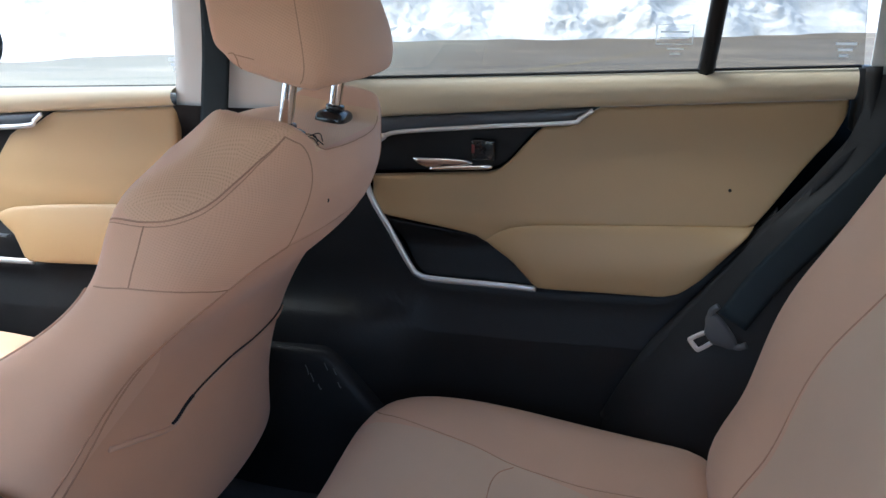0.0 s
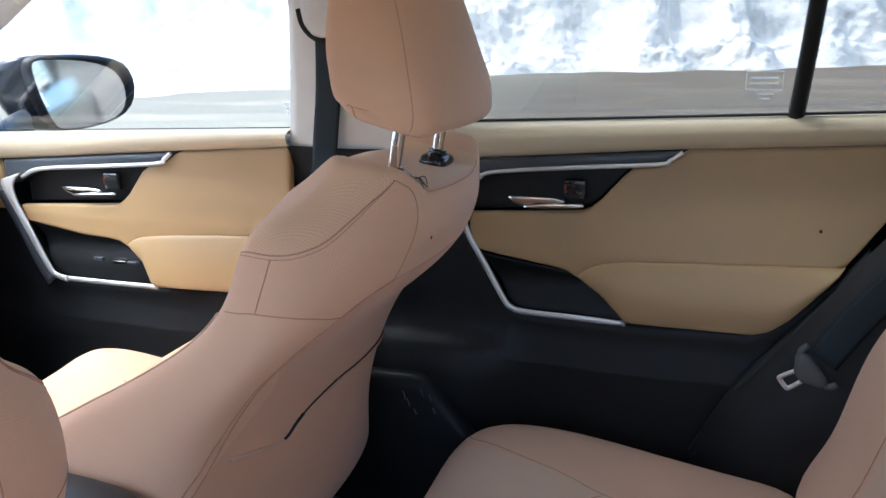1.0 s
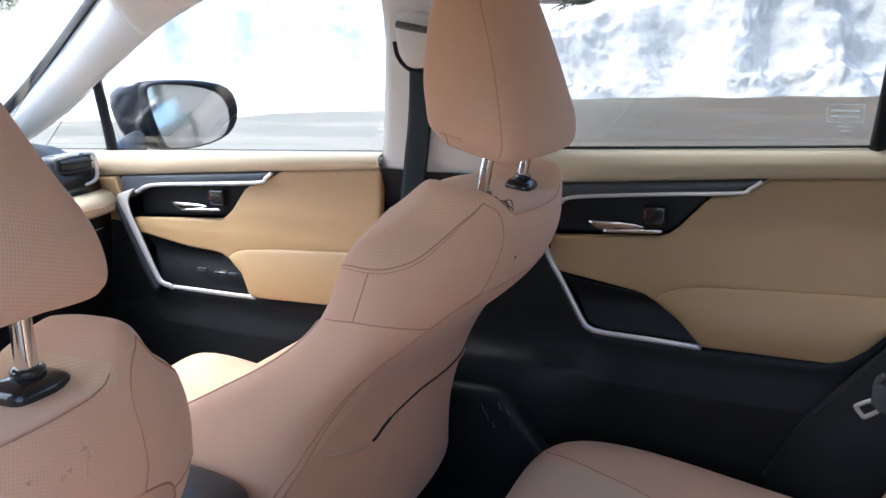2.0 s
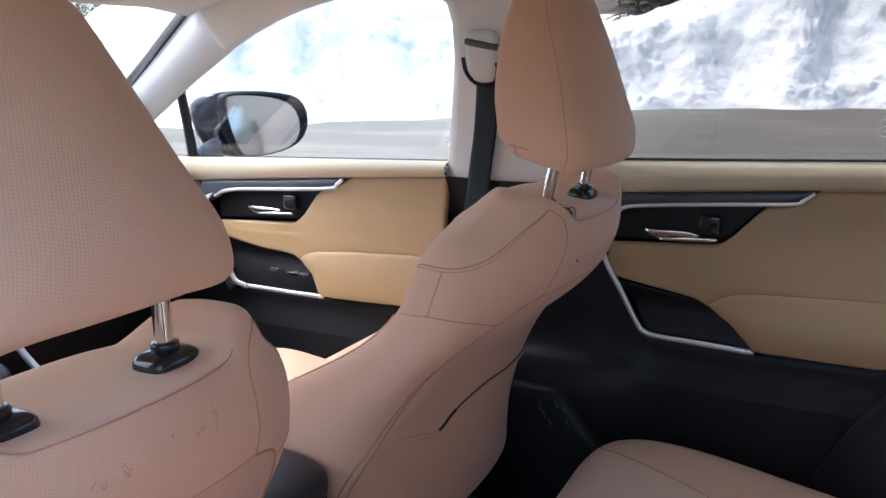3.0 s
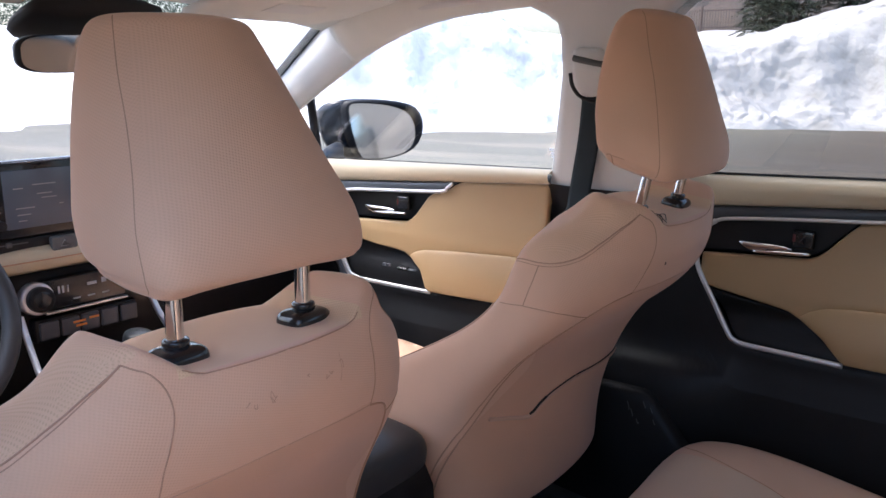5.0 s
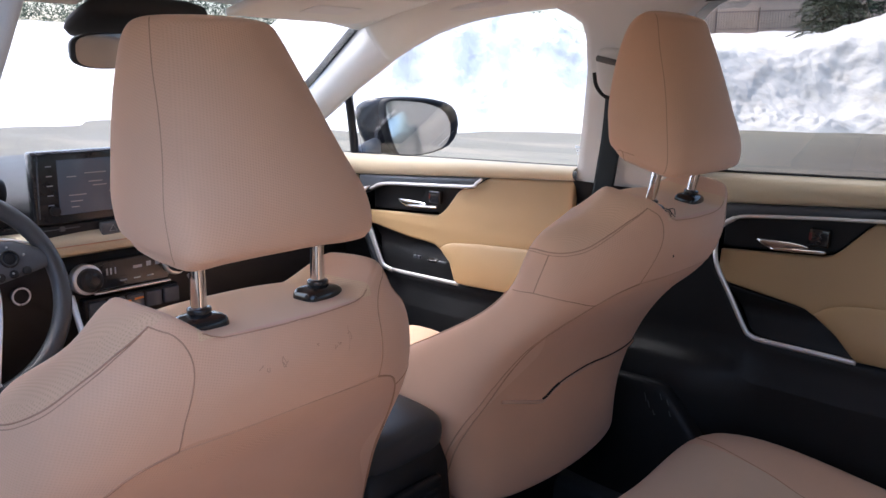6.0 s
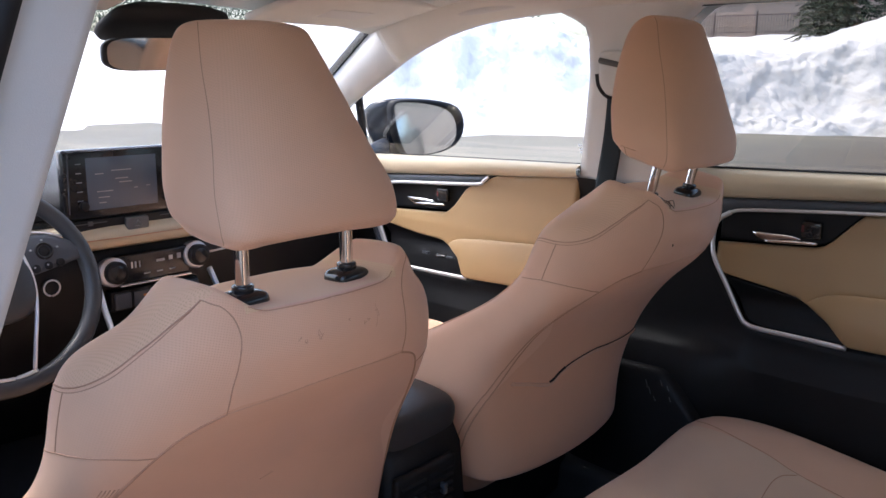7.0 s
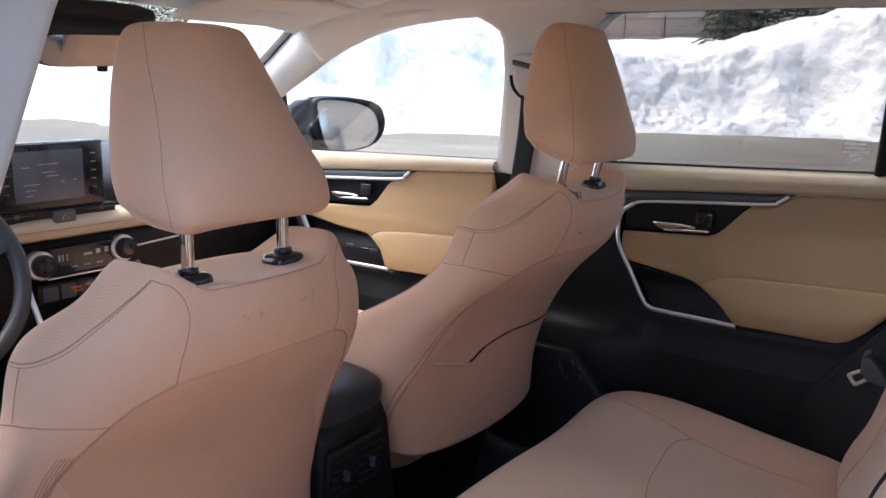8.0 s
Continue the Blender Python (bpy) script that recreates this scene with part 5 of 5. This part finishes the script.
for y in (-0.64, 0.63):
    vf = box("side_vent", (-1.09, y - 0.055, 1.105), (-1.03, y + 0.045, 1.172), M_GLOSS, dash, "black side vent", 0.012)
    tube("vent_surround", [(-1.028, y - 0.057, 1.170), (-1.028, y + 0.03, 1.174), (-1.028, y + 0.046, 1.15), (-1.028, y + 0.038, 1.108), (-1.028, y - 0.055, 1.100)], 0.005, M_SILVER, vf, "satin silver surround", 5, 8)
    for j in range(3):
        box("vent_slat", (-1.03, y - 0.045, 1.118 + 0.018 * j), (-1.02, y + 0.034, 1.121 + 0.018 * j), M_BLACK, vf, "", 0.001)

scr = thing("display_screen", "black freestanding display screen, switched off, on the dashboard", "screen")
pts = lambda x, ya, yb, za, zb: ((x, ya, za), (x + 0.012, yb, zb))
bz = box("bezel", (-0.93, -0.205, 1.100), (-0.905, 0.045, 1.241), M_GLOSS, scr, "gloss black bezel", 0.006)
box("panel", (-0.906, -0.157, 1.118), (-0.9025, -0.005, 1.224), M_SCREEN, scr, "dark blank display", 0.001)
for j in range(5):
    for y in (-0.178, 0.014):
        box("key_mark", (-0.906, y, 1.212 - 0.0185 * j), (-0.9035, y + 0.011, 1.2138 - 0.0185 * j), M_GREYTXT, bz, "", 0)
tube("bezel_edge", [(-0.9045, -0.196, 1.114), (-0.9045, -0.192, 1.230), (-0.9045, -0.186, 1.236), (-0.9045, 0.044, 1.238)], 0.0016, M_SATIN, bz, "", 5, 6)
for y in (-0.168, 0.021):
    disc("volume_knob", (-0.905, y, 1.128), (1, 0, 0), 0.009, 0.012, M_BLACK, bz, "black small knob")
for a_, b_, z in ((-0.105, -0.062, 1.195), (-0.098, -0.070, 1.178), (-0.09, -0.062, 1.170), (-0.140, -0.122, 1.190), (-0.138, -0.104, 1.154), (-0.136, -0.112, 1.142), (-0.058, -0.050, 1.156), (-0.03, -0.022, 1.158), (-0.135, -0.120, 1.131)):
    box("display_text", (-0.9026, a_, z), (-0.9020, b_, z + 0.0018), M_GREYTXT, scr, "grey illegible text bar", 0)
box("lower_vents", (-0.935, -0.20, 1.070), (-0.908, 0.07, 1.099), M_BLACK, scr, "black vents under the screen", 0.004)
box("hazard_button", (-0.910, -0.082, 1.066), (-0.896, -0.032, 1.095), M_DGREY, scr, "grey hazard light button", 0.004)
for y in (-0.19, 0.0):
    box("vent_line", (-0.910, y, 1.0895), (-0.9065, y + 0.07, 1.0915), M_DGREY, scr, "grey vent slat", 0.0005)
    box("vent_lever", (-0.910, y + 0.03, 1.086), (-0.9045, y + 0.04, 1.095), M_DGREY, scr, "", 0.001)
tube("hazard_mark", [(-0.8955, -0.066, 1.076), (-0.8955, -0.05, 1.076), (-0.8955, -0.058, 1.088), (-0.8955, -0.066, 1.076)], 0.0009, M_GREYTXT, scr, "pale triangle mark", 1, 6)

hv = thing("climate_panel", "black climate control panel with two silver ringed knobs", "climate panel")
pn = box("panel", (-0.925, -0.105, 0.955), (-0.900, 0.062, 1.015), M_GLOSS, hv, "gloss black control panel", 0.004)
box("trim_line", (-0.905, -0.105, 0.949), (-0.895, 0.062, 0.953), M_SILVER, hv, "silver trim line", 0.001)
for y, z in ((-0.118, 0.982), (0.077, 0.990)):
    kb = disc("knob", (-0.915, y, z), (1, 0, 0.1), 0.031, 0.022, M_SILVER, hv, "satin silver knob ring", 32, 0.004)
    disc("knob_face", (-0.893, y, z + 0.002), (1, 0, 0.1), 0.024, 0.016, M_BLACK, kb, "black knob face", 32, 0.003)
    disc("knob_cap", (-0.878, y, z + 0.0035), (1, 0, 0.1), 0.016, 0.002, M_GLOSS, kb, "gloss black cap", 24, 0.001)
for a_, b_, z, h in ((-0.078, -0.074, 0.985, 0.014), (-0.070, -0.066, 0.985, 0.014), (-0.06, -0.057, 0.985, 0.014), (-0.02, 0.0, 0.99, 0.006), (0.01, 0.02, 0.99, 0.010), (0.03, 0.04, 0.99, 0.012), (-0.05, -0.035, 0.968, 0.003), (-0.02, -0.005, 0.968, 0.003), (0.01, 0.025, 0.968, 0.003)):
    box("panel_mark", (-0.9008, a_, z), (-0.8995, b_, z + h), M_GREYTXT, pn, "", 0)
sb = box("switch_bank", (-0.93, -0.125, 0.895), (-0.905, 0.085, 0.940), M_BLACK, hv, "black switch bank", 0.004)
for k in range(5):
    box("switch", (-0.908, -0.118 + 0.041 * k, 0.900), (-0.898, -0.082 + 0.041 * k, 0.934), M_SATIN, sb, "black switch", 0.003)
for a_, b_, z in ((-0.055, -0.03, 0.921), (-0.05, -0.028, 0.913), (-0.022, -0.002, 0.923)):
    box("lamp_mark", (-0.8982, a_, z), (-0.8972, b_, z + 0.004), M_AMBER, sb, "amber indicator mark", 0)

# ---- steering wheel ----
wheel = thing("steering_wheel", "black leather steering wheel with silver spokes", "steering wheel")
wc, tilt = Vector((-0.775, -0.403, 1.028)), Euler((0, radians(-24), 0)).to_matrix()
W = lambda y, z, x=0.0: wc + tilt @ Vector((x, y, z))
tube("rim", [W(0.178 * math.sin(a), 0.178 * math.cos(a)) for a in np.linspace(0, 2 * math.pi, 49)], 0.0155, M_LEATHER, wheel, "black leather rim", 1, 14, 1.0, up=(1, 0, 0.4))
hubl = []
for x, r in ((-0.02, 0.8), (0.0, 1.0), (0.018, 0.96), (0.028, 0.75), (0.031, 0.4)):
    hubl.append([W(0.078 * r * math.copysign(abs(math.sin(a)) ** 0.75, math.sin(a)), 0.066 * r * math.copysign(abs(math.cos(a)) ** 0.75, math.cos(a)) - 0.006, x) for a in np.linspace(0, 2 * math.pi, 24, endpoint=False)])
rings("hub", hubl, M_LEATHER, wheel, "black hub pad", 1)
tube("badge", [W(0.018 * math.sin(a), 0.013 * math.cos(a), 0.034) for a in np.linspace(0, 2 * math.pi, 25)], 0.0022, M_CHROME, wheel, "plain silver oval", 1, 8)
for k in (-1, 1):
    sp = loft("spoke", [W(k * 0.052, 0.080, 0.012), W(k * 0.10, 0.078, 0.012), W(k * 0.130, 0.070, 0.008), W(k * 0.168, 0.052, 0.002)], [W(k * 0.062, 0.004, 0.012), W(k * 0.10, 0.012, 0.012), W(k * 0.135, 0.020, 0.008), W(k * 0.172, 0.030, 0.002)], M_SATIN, wheel, "dark spoke with switches", 0.004, (1, 0, 0.4))
    tube("switch_ring", [W(k * 0.098 + 0.014 * math.sin(a), 0.046 + 0.014 * math.cos(a), 0.020) for a in np.linspace(0, 2 * math.pi, 21)], 0.0022, M_BLACK, sp, "", 1, 6)
    disc("switch_pad", W(k * 0.098, 0.046, 0.015), tilt @ Vector((1, 0, 0)), 0.010, 0.006, M_BLACK, sp, "black switch pad", 20)
    for q in range(3):
        disc("switch_key", W(k * (0.078 + 0.022 * q), 0.016 + 0.003 * q, 0.015), tilt @ Vector((1, 0, 0)), 0.008, 0.005, M_BLACK, sp, "", 8)
    for u, v in ((0.075, 0.05), (0.122, 0.05), (0.098, 0.066), (0.075, 0.018), (0.098, 0.020)):
        disc("switch_mark", W(k * u, v, 0.0185), tilt @ Vector((1, 0, 0)), 0.002, 0.003, M_GREYTXT, sp, "", 6, 0)
    tube("lower_spoke", [W(k * 0.036, -0.155, 0.006), W(k * 0.046, -0.11, 0.014), W(k * 0.062, -0.05, 0.016), W(k * 0.068, 0.0, 0.016), W(k * 0.060, 0.05, 0.016)], 0.0055, M_SILVER, wheel, "satin silver spoke edge", 6, 8, 0.6)
    tube("upper_spoke_edge", [W(k * 0.06, 0.084, 0.012), W(k * 0.10, 0.082, 0.012), W(k * 0.14, 0.072, 0.006)], 0.004, M_SILVER, wheel, "satin silver edge", 6, 8, 0.6)
tube("lower_bridge", [W(-0.04, -0.158, 0.003), W(0, -0.163, 0.003), W(0.04, -0.158, 0.003)], 0.007, M_SILVER, wheel, "satin silver bridge", 6, 8, 0.6)
tube("column", [wc + tilt @ Vector((-0.02, 0, 0)), wc + tilt @ Vector((-0.25, 0, 0))], 0.05, M_BLACK, wheel, "black column shroud", 4, 16)
cl = thing("instrument_cluster", "black instrument cluster hood behind the wheel", "instrument cluster")
box("hood", (-1.10, -0.54, 1.14), (-0.94, -0.23, 1.195), M_BLACK, cl, "black hood", 0.02)
box("dial_glass", (-1.02, -0.52, 1.06), (-1.0, -0.25, 1.15), M_SCREEN, cl, "dark dial glass", 0.004, (0, -15, 0))
bt = disc("start_button", (-0.93, -0.238, 0.97), (1, 0, 0), 0.016, 0.012, M_BLACK, dash, "black round start button")
tube("button_ring", [(-0.917, -0.238 + 0.016 * math.sin(a), 0.97 + 0.016 * math.cos(a)) for a in np.linspace(0, 2 * math.pi, 25)], 0.002, M_SILVER, bt, "silver ring", 1, 6)

# ---- mirrors, visors, grab handles ----
mir = thing("side_mirror", "dark blue door mirror outside the front window", "mirror")


MX = -1.015


RIM = [(0.878, 1.300), (0.886, 1.229), (0.910, 1.158), (0.94, 1.143), (1.0, 1.146), (1.06, 1.160), (1.096, 1.190), (1.111, 1.24), (1.10, 1.285), (1.075, 1.310), (1.0, 1.321), (0.93, 1.323), (0.888, 1.318)]
GLASS = [(0.891, 1.298), (0.901, 1.229), (0.922, 1.163), (0.945, 1.152), (1.0, 1.153), (1.055, 1.168), (1.075, 1.190), (1.083, 1.225), (1.074, 1.265), (1.052, 1.290), (1.0, 1.305), (0.93, 1.311), (0.900, 1.309)]


def mirror_ring(o, dx, k=1.0, dy=0.0):
    """The mirror's outline, turned towards the driver, moved forward by dx and scaled."""
    return [(MX + (y - 1.0) * 0.5 + dx, 0.995 + (y - 0.995) * k + dy, 1.235 + (z - 1.235) * k) for y, z in o]


rings("housing", [mirror_ring(RIM, -0.125, 0.45, -0.050), mirror_ring(RIM, -0.105, 0.78, -0.040), mirror_ring(RIM, -0.065, 0.97, -0.024), mirror_ring(RIM, -0.03, 1.02, -0.008), mirror_ring(RIM, -0.010, 1.02)], M_PAINT, mir, "dark painted mirror housing", 1)
rings("rim", [mirror_ring(RIM, -0.012, 1.01), mirror_ring(RIM, 0.006, 0.99), mirror_ring(GLASS, 0.006, 1.02), mirror_ring(GLASS, -0.006, 1.0)], M_BLACK, mir, "black inner rim", 1, False)
gl = smooth_line([(x - 0.030 * (y - 1.0) - 0.022 * (z - 1.235), y, z) for x, y, z in mirror_ring(GLASS + GLASS[:1], 0.002, 1.005)], 5)[:-1]
mesh_ob("mirror_glass", [tuple(p) for p in gl], [tuple(range(len(gl)))], M_MIRROR, mir, "mirror glass", False)
tube("stem", [(-1.07, 0.76, 1.145), (-1.10, 0.84, 1.160), (-1.125, 0.92, 1.172)], 0.036, M_SATIN, mir, "dark grey mirror foot", 6, 12, 0.6)
rv = thing("rear_view_mirror", "black framed rear-view mirror under the windscreen header", "mirror")
RV = lambda u, w, x=0.0: Vector((-0.725, -0.062, 1.428)) + Euler((radians(2), radians(4), radians(-3))).to_matrix() @ Vector((x, u, w))
ov = lambda k, x: [RV(math.copysign(abs(math.cos(a)) ** 0.35, math.cos(a)) * 0.128 * k, math.copysign(abs(math.sin(a)) ** 0.6, math.sin(a)) * (0.030 + 0.0) * (k if k > 0.9 else k), x) for a in np.linspace(0, 2 * math.pi, 40, endpoint=False)]
rings("frame", [ov(0.8, -0.03), ov(1.0, -0.015), ov(1.02, 0.0), ov(0.985, 0.004)], M_BLACK, rv, "black mirror frame", 0)
mesh_ob("mirror_glass", ov(0.965, 0.0045), [tuple(range(40))], M_MIRROR, rv, "mirror glass", False)
rings("sensor_housing", [[(-0.80 + dx, -0.03 + w * a, z + 0.02 * b) for a, b in ((-1, -0.3), (-0.94, -1), (0.94, -1), (1, -0.3), (1, 1), (-1, 1))] for dx, w, z in ((-0.07, 0.10, 1.462), (-0.045, 0.125, 1.468), (0.0, 0.132, 1.482), (0.045, 0.125, 1.500), (0.06, 0.115, 1.512))], M_BLACKRUB, rv, "black camera housing", 1)
box("auto_sensor", (-0.735, -0.065, 1.388), (-0.725, -0.045, 1.402), M_BLACK, rv, "", 0.003)
# small pale marks etched on the panes: plain bars
for d, bars in ((rear_door, ((0.473, 0.523, 1.3012, 1.302), (0.473, 0.523, 1.275, 1.2758), (0.473, 0.4738, 1.275, 1.302), (0.5222, 0.523, 1.275, 1.302), (0.479, 0.517, 1.291, 1.2935), (0.479, 0.517, 1.283, 1.285), (0.489, 0.512, 1.268, 1.2695), (0.493, 0.508, 1.261, 1.2625), (0.707, 0.733, 1.277, 1.280), (0.711, 0.729, 1.269, 1.272), (0.714, 0.726, 1.261, 1.264))), (front_door, ((-0.305, -0.290, 1.238, 1.243), (-0.303, -0.292, 1.230, 1.234), (-0.302, -0.293, 1.222, 1.226)))):
    for xa, xb, za, zb in bars:
        box("pane_mark", (xa, side_y((za + zb) / 2) + 0.0150, za), (xb, side_y((za + zb) / 2) + 0.0158, zb), M_ETCH, d, "pale etched mark", 0)
for y in (-0.34, 0.34):
    v = thing("sun_visor", "light grey folded sun visor", "sun visor", group="sun visors")
    box("visor_pad", (-0.79, y - 0.19, 1.522), (-0.57, y + 0.19, 1.538), M_LINER, v, "light grey visor pad", 0.007, (0, -11, 0))
    box("warning_label", (-0.71, y - 0.06, 1.5205), (-0.65, y + 0.06, 1.5215), M_GREY, v, "pale warning label", 0, (0, -11, 0))
oc = thing("overhead_console", "grey overhead lamp console in the headliner", "lamp console")
box("console_shell", (-0.62, -0.10, 1.535), (-0.42, 0.08, 1.575), M_GREY, oc, "grey console shell", 0.012, (0, 8, 0))
for s in (1,):
    for x0_, x1_ in ((-0.57, -0.36),):
        gh = thing("grab_handle", "light grey folded grab handle over the door", "grab handle", group="grab handles")
        tube("grip", [(x0_, s * 0.578, 1.550), (x0_ + 0.015, s * 0.563, 1.537), ((x0_ + x1_) / 2, s * 0.555, 1.540), (x1_ - 0.015, s * 0.560, 1.548), (x1_, s * 0.575, 1.558)], 0.010, M_GREY, gh, "grey grip", 8, 10)
        for x_ in (x0_, x1_):
            box("handle_mount", (x_ - 0.016, s * 0.585 - 0.012, 1.535), (x_ + 0.016, s * 0.585 + 0.012, 1.568), M_GREY, gh, "grey mount", 0.006)

# ---- distance ----
M_BRICK = plain("far_brick", (0.19, 0.165, 0.15), 0.9, 0, 0.25, 3, 60, 0.3)
M_STONE = plain("grey_stone", (0.20, 0.175, 0.15), 0.9, 0, 0.4, 2.5, 20, 0.5)
M_IRON = plain("black_iron", (0.012, 0.012, 0.013), 0.5, 0, 0.2)
M_NEEDLE = plain("spruce_needles", (0.025, 0.042, 0.022), 0.8, 0, 0.5, 2, 30, 0)
M_BARK = plain("bark", (0.06, 0.045, 0.035), 0.9, 0, 0.3, 4, 30, 0.5)
far_b = thing("apartment_building", "grey-brown brick building behind the fence", "building")
box("wall", (-31, 62, 2), (6, 74, 14), M_BRICK, far_b, "grey-brown brick wall", 0.05)
for k in range(6):
    box("stone_band", (-31, 61.9, 5.2 + 1.6 * k), (6, 62.05, 5.35 + 1.6 * k), M_STONE, far_b, "grey stone band", 0.01)
for k in range(3, 7):
    wn = box("window", (-54 + 8.4 * k, 61.85, 7.4), (-51.8 + 8.4 * k, 62.1, 9.6), M_GLOSS, far_b, "dark window", 0.02)
    box("window_sill", (-54.2 + 8.4 * k, 61.75, 7.2), (-51.6 + 8.4 * k, 62.1, 7.4), M_STONE, wn, "stone sill", 0.01)
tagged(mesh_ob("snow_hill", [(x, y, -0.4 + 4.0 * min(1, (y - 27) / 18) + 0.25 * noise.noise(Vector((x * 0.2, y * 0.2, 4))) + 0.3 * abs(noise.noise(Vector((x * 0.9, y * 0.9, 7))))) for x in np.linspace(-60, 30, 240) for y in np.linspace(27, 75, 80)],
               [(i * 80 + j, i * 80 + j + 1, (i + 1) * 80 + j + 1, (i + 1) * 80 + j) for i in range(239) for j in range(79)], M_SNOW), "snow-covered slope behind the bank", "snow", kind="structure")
fence = thing("fence", "black iron railing fence on the snowy slope", "fence")
for k in range(6):
    box("post", (-21.2 + 2.4 * k, 44.96, 3.5), (-21.12 + 2.4 * k, 45.04, 5.0), M_IRON, fence, "", 0)
for z in (3.85, 4.75):
    box("rail", (-21.2, 44.98, z), (-9.1, 45.02, z + 0.05), M_IRON, fence, "", 0)
bar = box("bar", (-0.012, -0.012, 3.7), (0.012, 0.012, 4.85), M_IRON, fence, "", 0)
bar.location = (-21.0, 45, 0)
for k in range(1, 79):
    o = bar.copy()
    o.location = (-21.0 + 0.15 * k, 45, 0)
    scene.collection.objects.link(o)


def spruce(at, high, wide, seed):
    """A spruce: tapered trunk, drooping whorled limbs, and needle sprays as many small blades."""
    rnd = random.Random(seed)
    t = thing("spruce_tree", "dark green spruce standing in the snow", "tree", at, "spruces")
    tube("trunk", [(0, 0, -0.5), (0.03, 0, high * 0.4), (0, 0.02, high)], 0.09, M_BARK, t, "brown trunk", 4, 8)
    verts, faces, lv, lf = [], [], [], []
    for k in range(int(high * 34)):
        z = high * (0.03 + 0.95 * rnd.random() ** 1.1)
        a = rnd.random() * 2 * math.pi
        ln = wide * (1 - z / high) ** 0.75 * (0.65 + 0.5 * rnd.random()) + 0.15
        d = Vector((math.cos(a), math.sin(a), 0))
        for q in range(26):
            f = (q + rnd.random()) / 26
            c = Vector((0, 0, z)) + d * ln * f + Vector((0, 0, -0.35 * ln * f * f + 0.12 * ln * f))
            e = (d + Vector((rnd.uniform(-1, 1), rnd.uniform(-1, 1), rnd.uniform(-0.7, 0.4)))).normalized() * (0.14 + 0.22 * rnd.random()) * (1.2 - 0.5 * f)
            w = e.cross(Vector((rnd.uniform(-1, 1), rnd.uniform(-1, 1), 1))).normalized() * 0.045
            i = len(verts)
            verts += [c - w, c + w, c + e + w * 0.3, c + e - w * 0.3]
            faces.append((i, i + 1, i + 2, i + 3))
    me = bpy.data.meshes.new("crown")
    me.from_pydata([tuple(v) for v in verts], [], faces)
    me.materials.append(M_NEEDLE)
    cr = new("crown", me)
    cr.parent = t
    return t


spruce((-10.4, 40.0, 2.7), 8.5, 2.7, 3)
spruce((-8.3, 42.0, 2.8), 8.0, 2.5, 4)
spruce((-12.4, 43.0, 3.4), 3.0, 1.6, 5)
# flat stones heaped on the bank's crest
rnd = random.Random(8)
ledge = thing("stone_ledge", "grey flat stones of a wall under snow", "stone wall")
for k in range(64):
    x, w = -7.3 + 2.6 * rnd.random(), 0.35 + 0.5 * rnd.random()
    z = 2.1 + 0.058 * (k % 10) + 0.40 * (x + 7.3)
    box("stone", (x, 28.2 + 0.10 * (k % 10), z), (x + w, 29.4 + 0.10 * (k % 10), z + 0.07), M_STONE, ledge, "", 0.015, (rnd.uniform(-4, 4), rnd.uniform(-22, -15), rnd.uniform(-8, 8)))
# far woods beyond the windscreen
vs, fs = [], []
for k in range(70000):
    y = rnd.uniform(5, 75)
    x = -62 + rnd.uniform(-6, 6) + 0.1 * y
    h = (5.5 + 2.5 * noise.noise(Vector((y * 0.25, 1, 2)))) * rnd.random() ** 0.7
    r = 0.17
    c = Vector((x, y, 2.2 + h))
    e = Vector((rnd.uniform(-1, 1), rnd.uniform(-1, 1), rnd.uniform(-1, 1))) * r
    f = Vector((rnd.uniform(-1, 1), rnd.uniform(-1, 1), rnd.uniform(-1, 1))) * r
    i = len(vs)
    vs += [c, c + e, c + f]
    fs.append((i, i + 1, i + 2))
me = bpy.data.meshes.new("far_woods")
me.from_pydata([tuple(v) for v in vs], [], fs)
me.materials.append(M_NEEDLE)
tagged(new("far_woods", me), "dark evergreen woods on the far edge", "woods", kind="stuff")
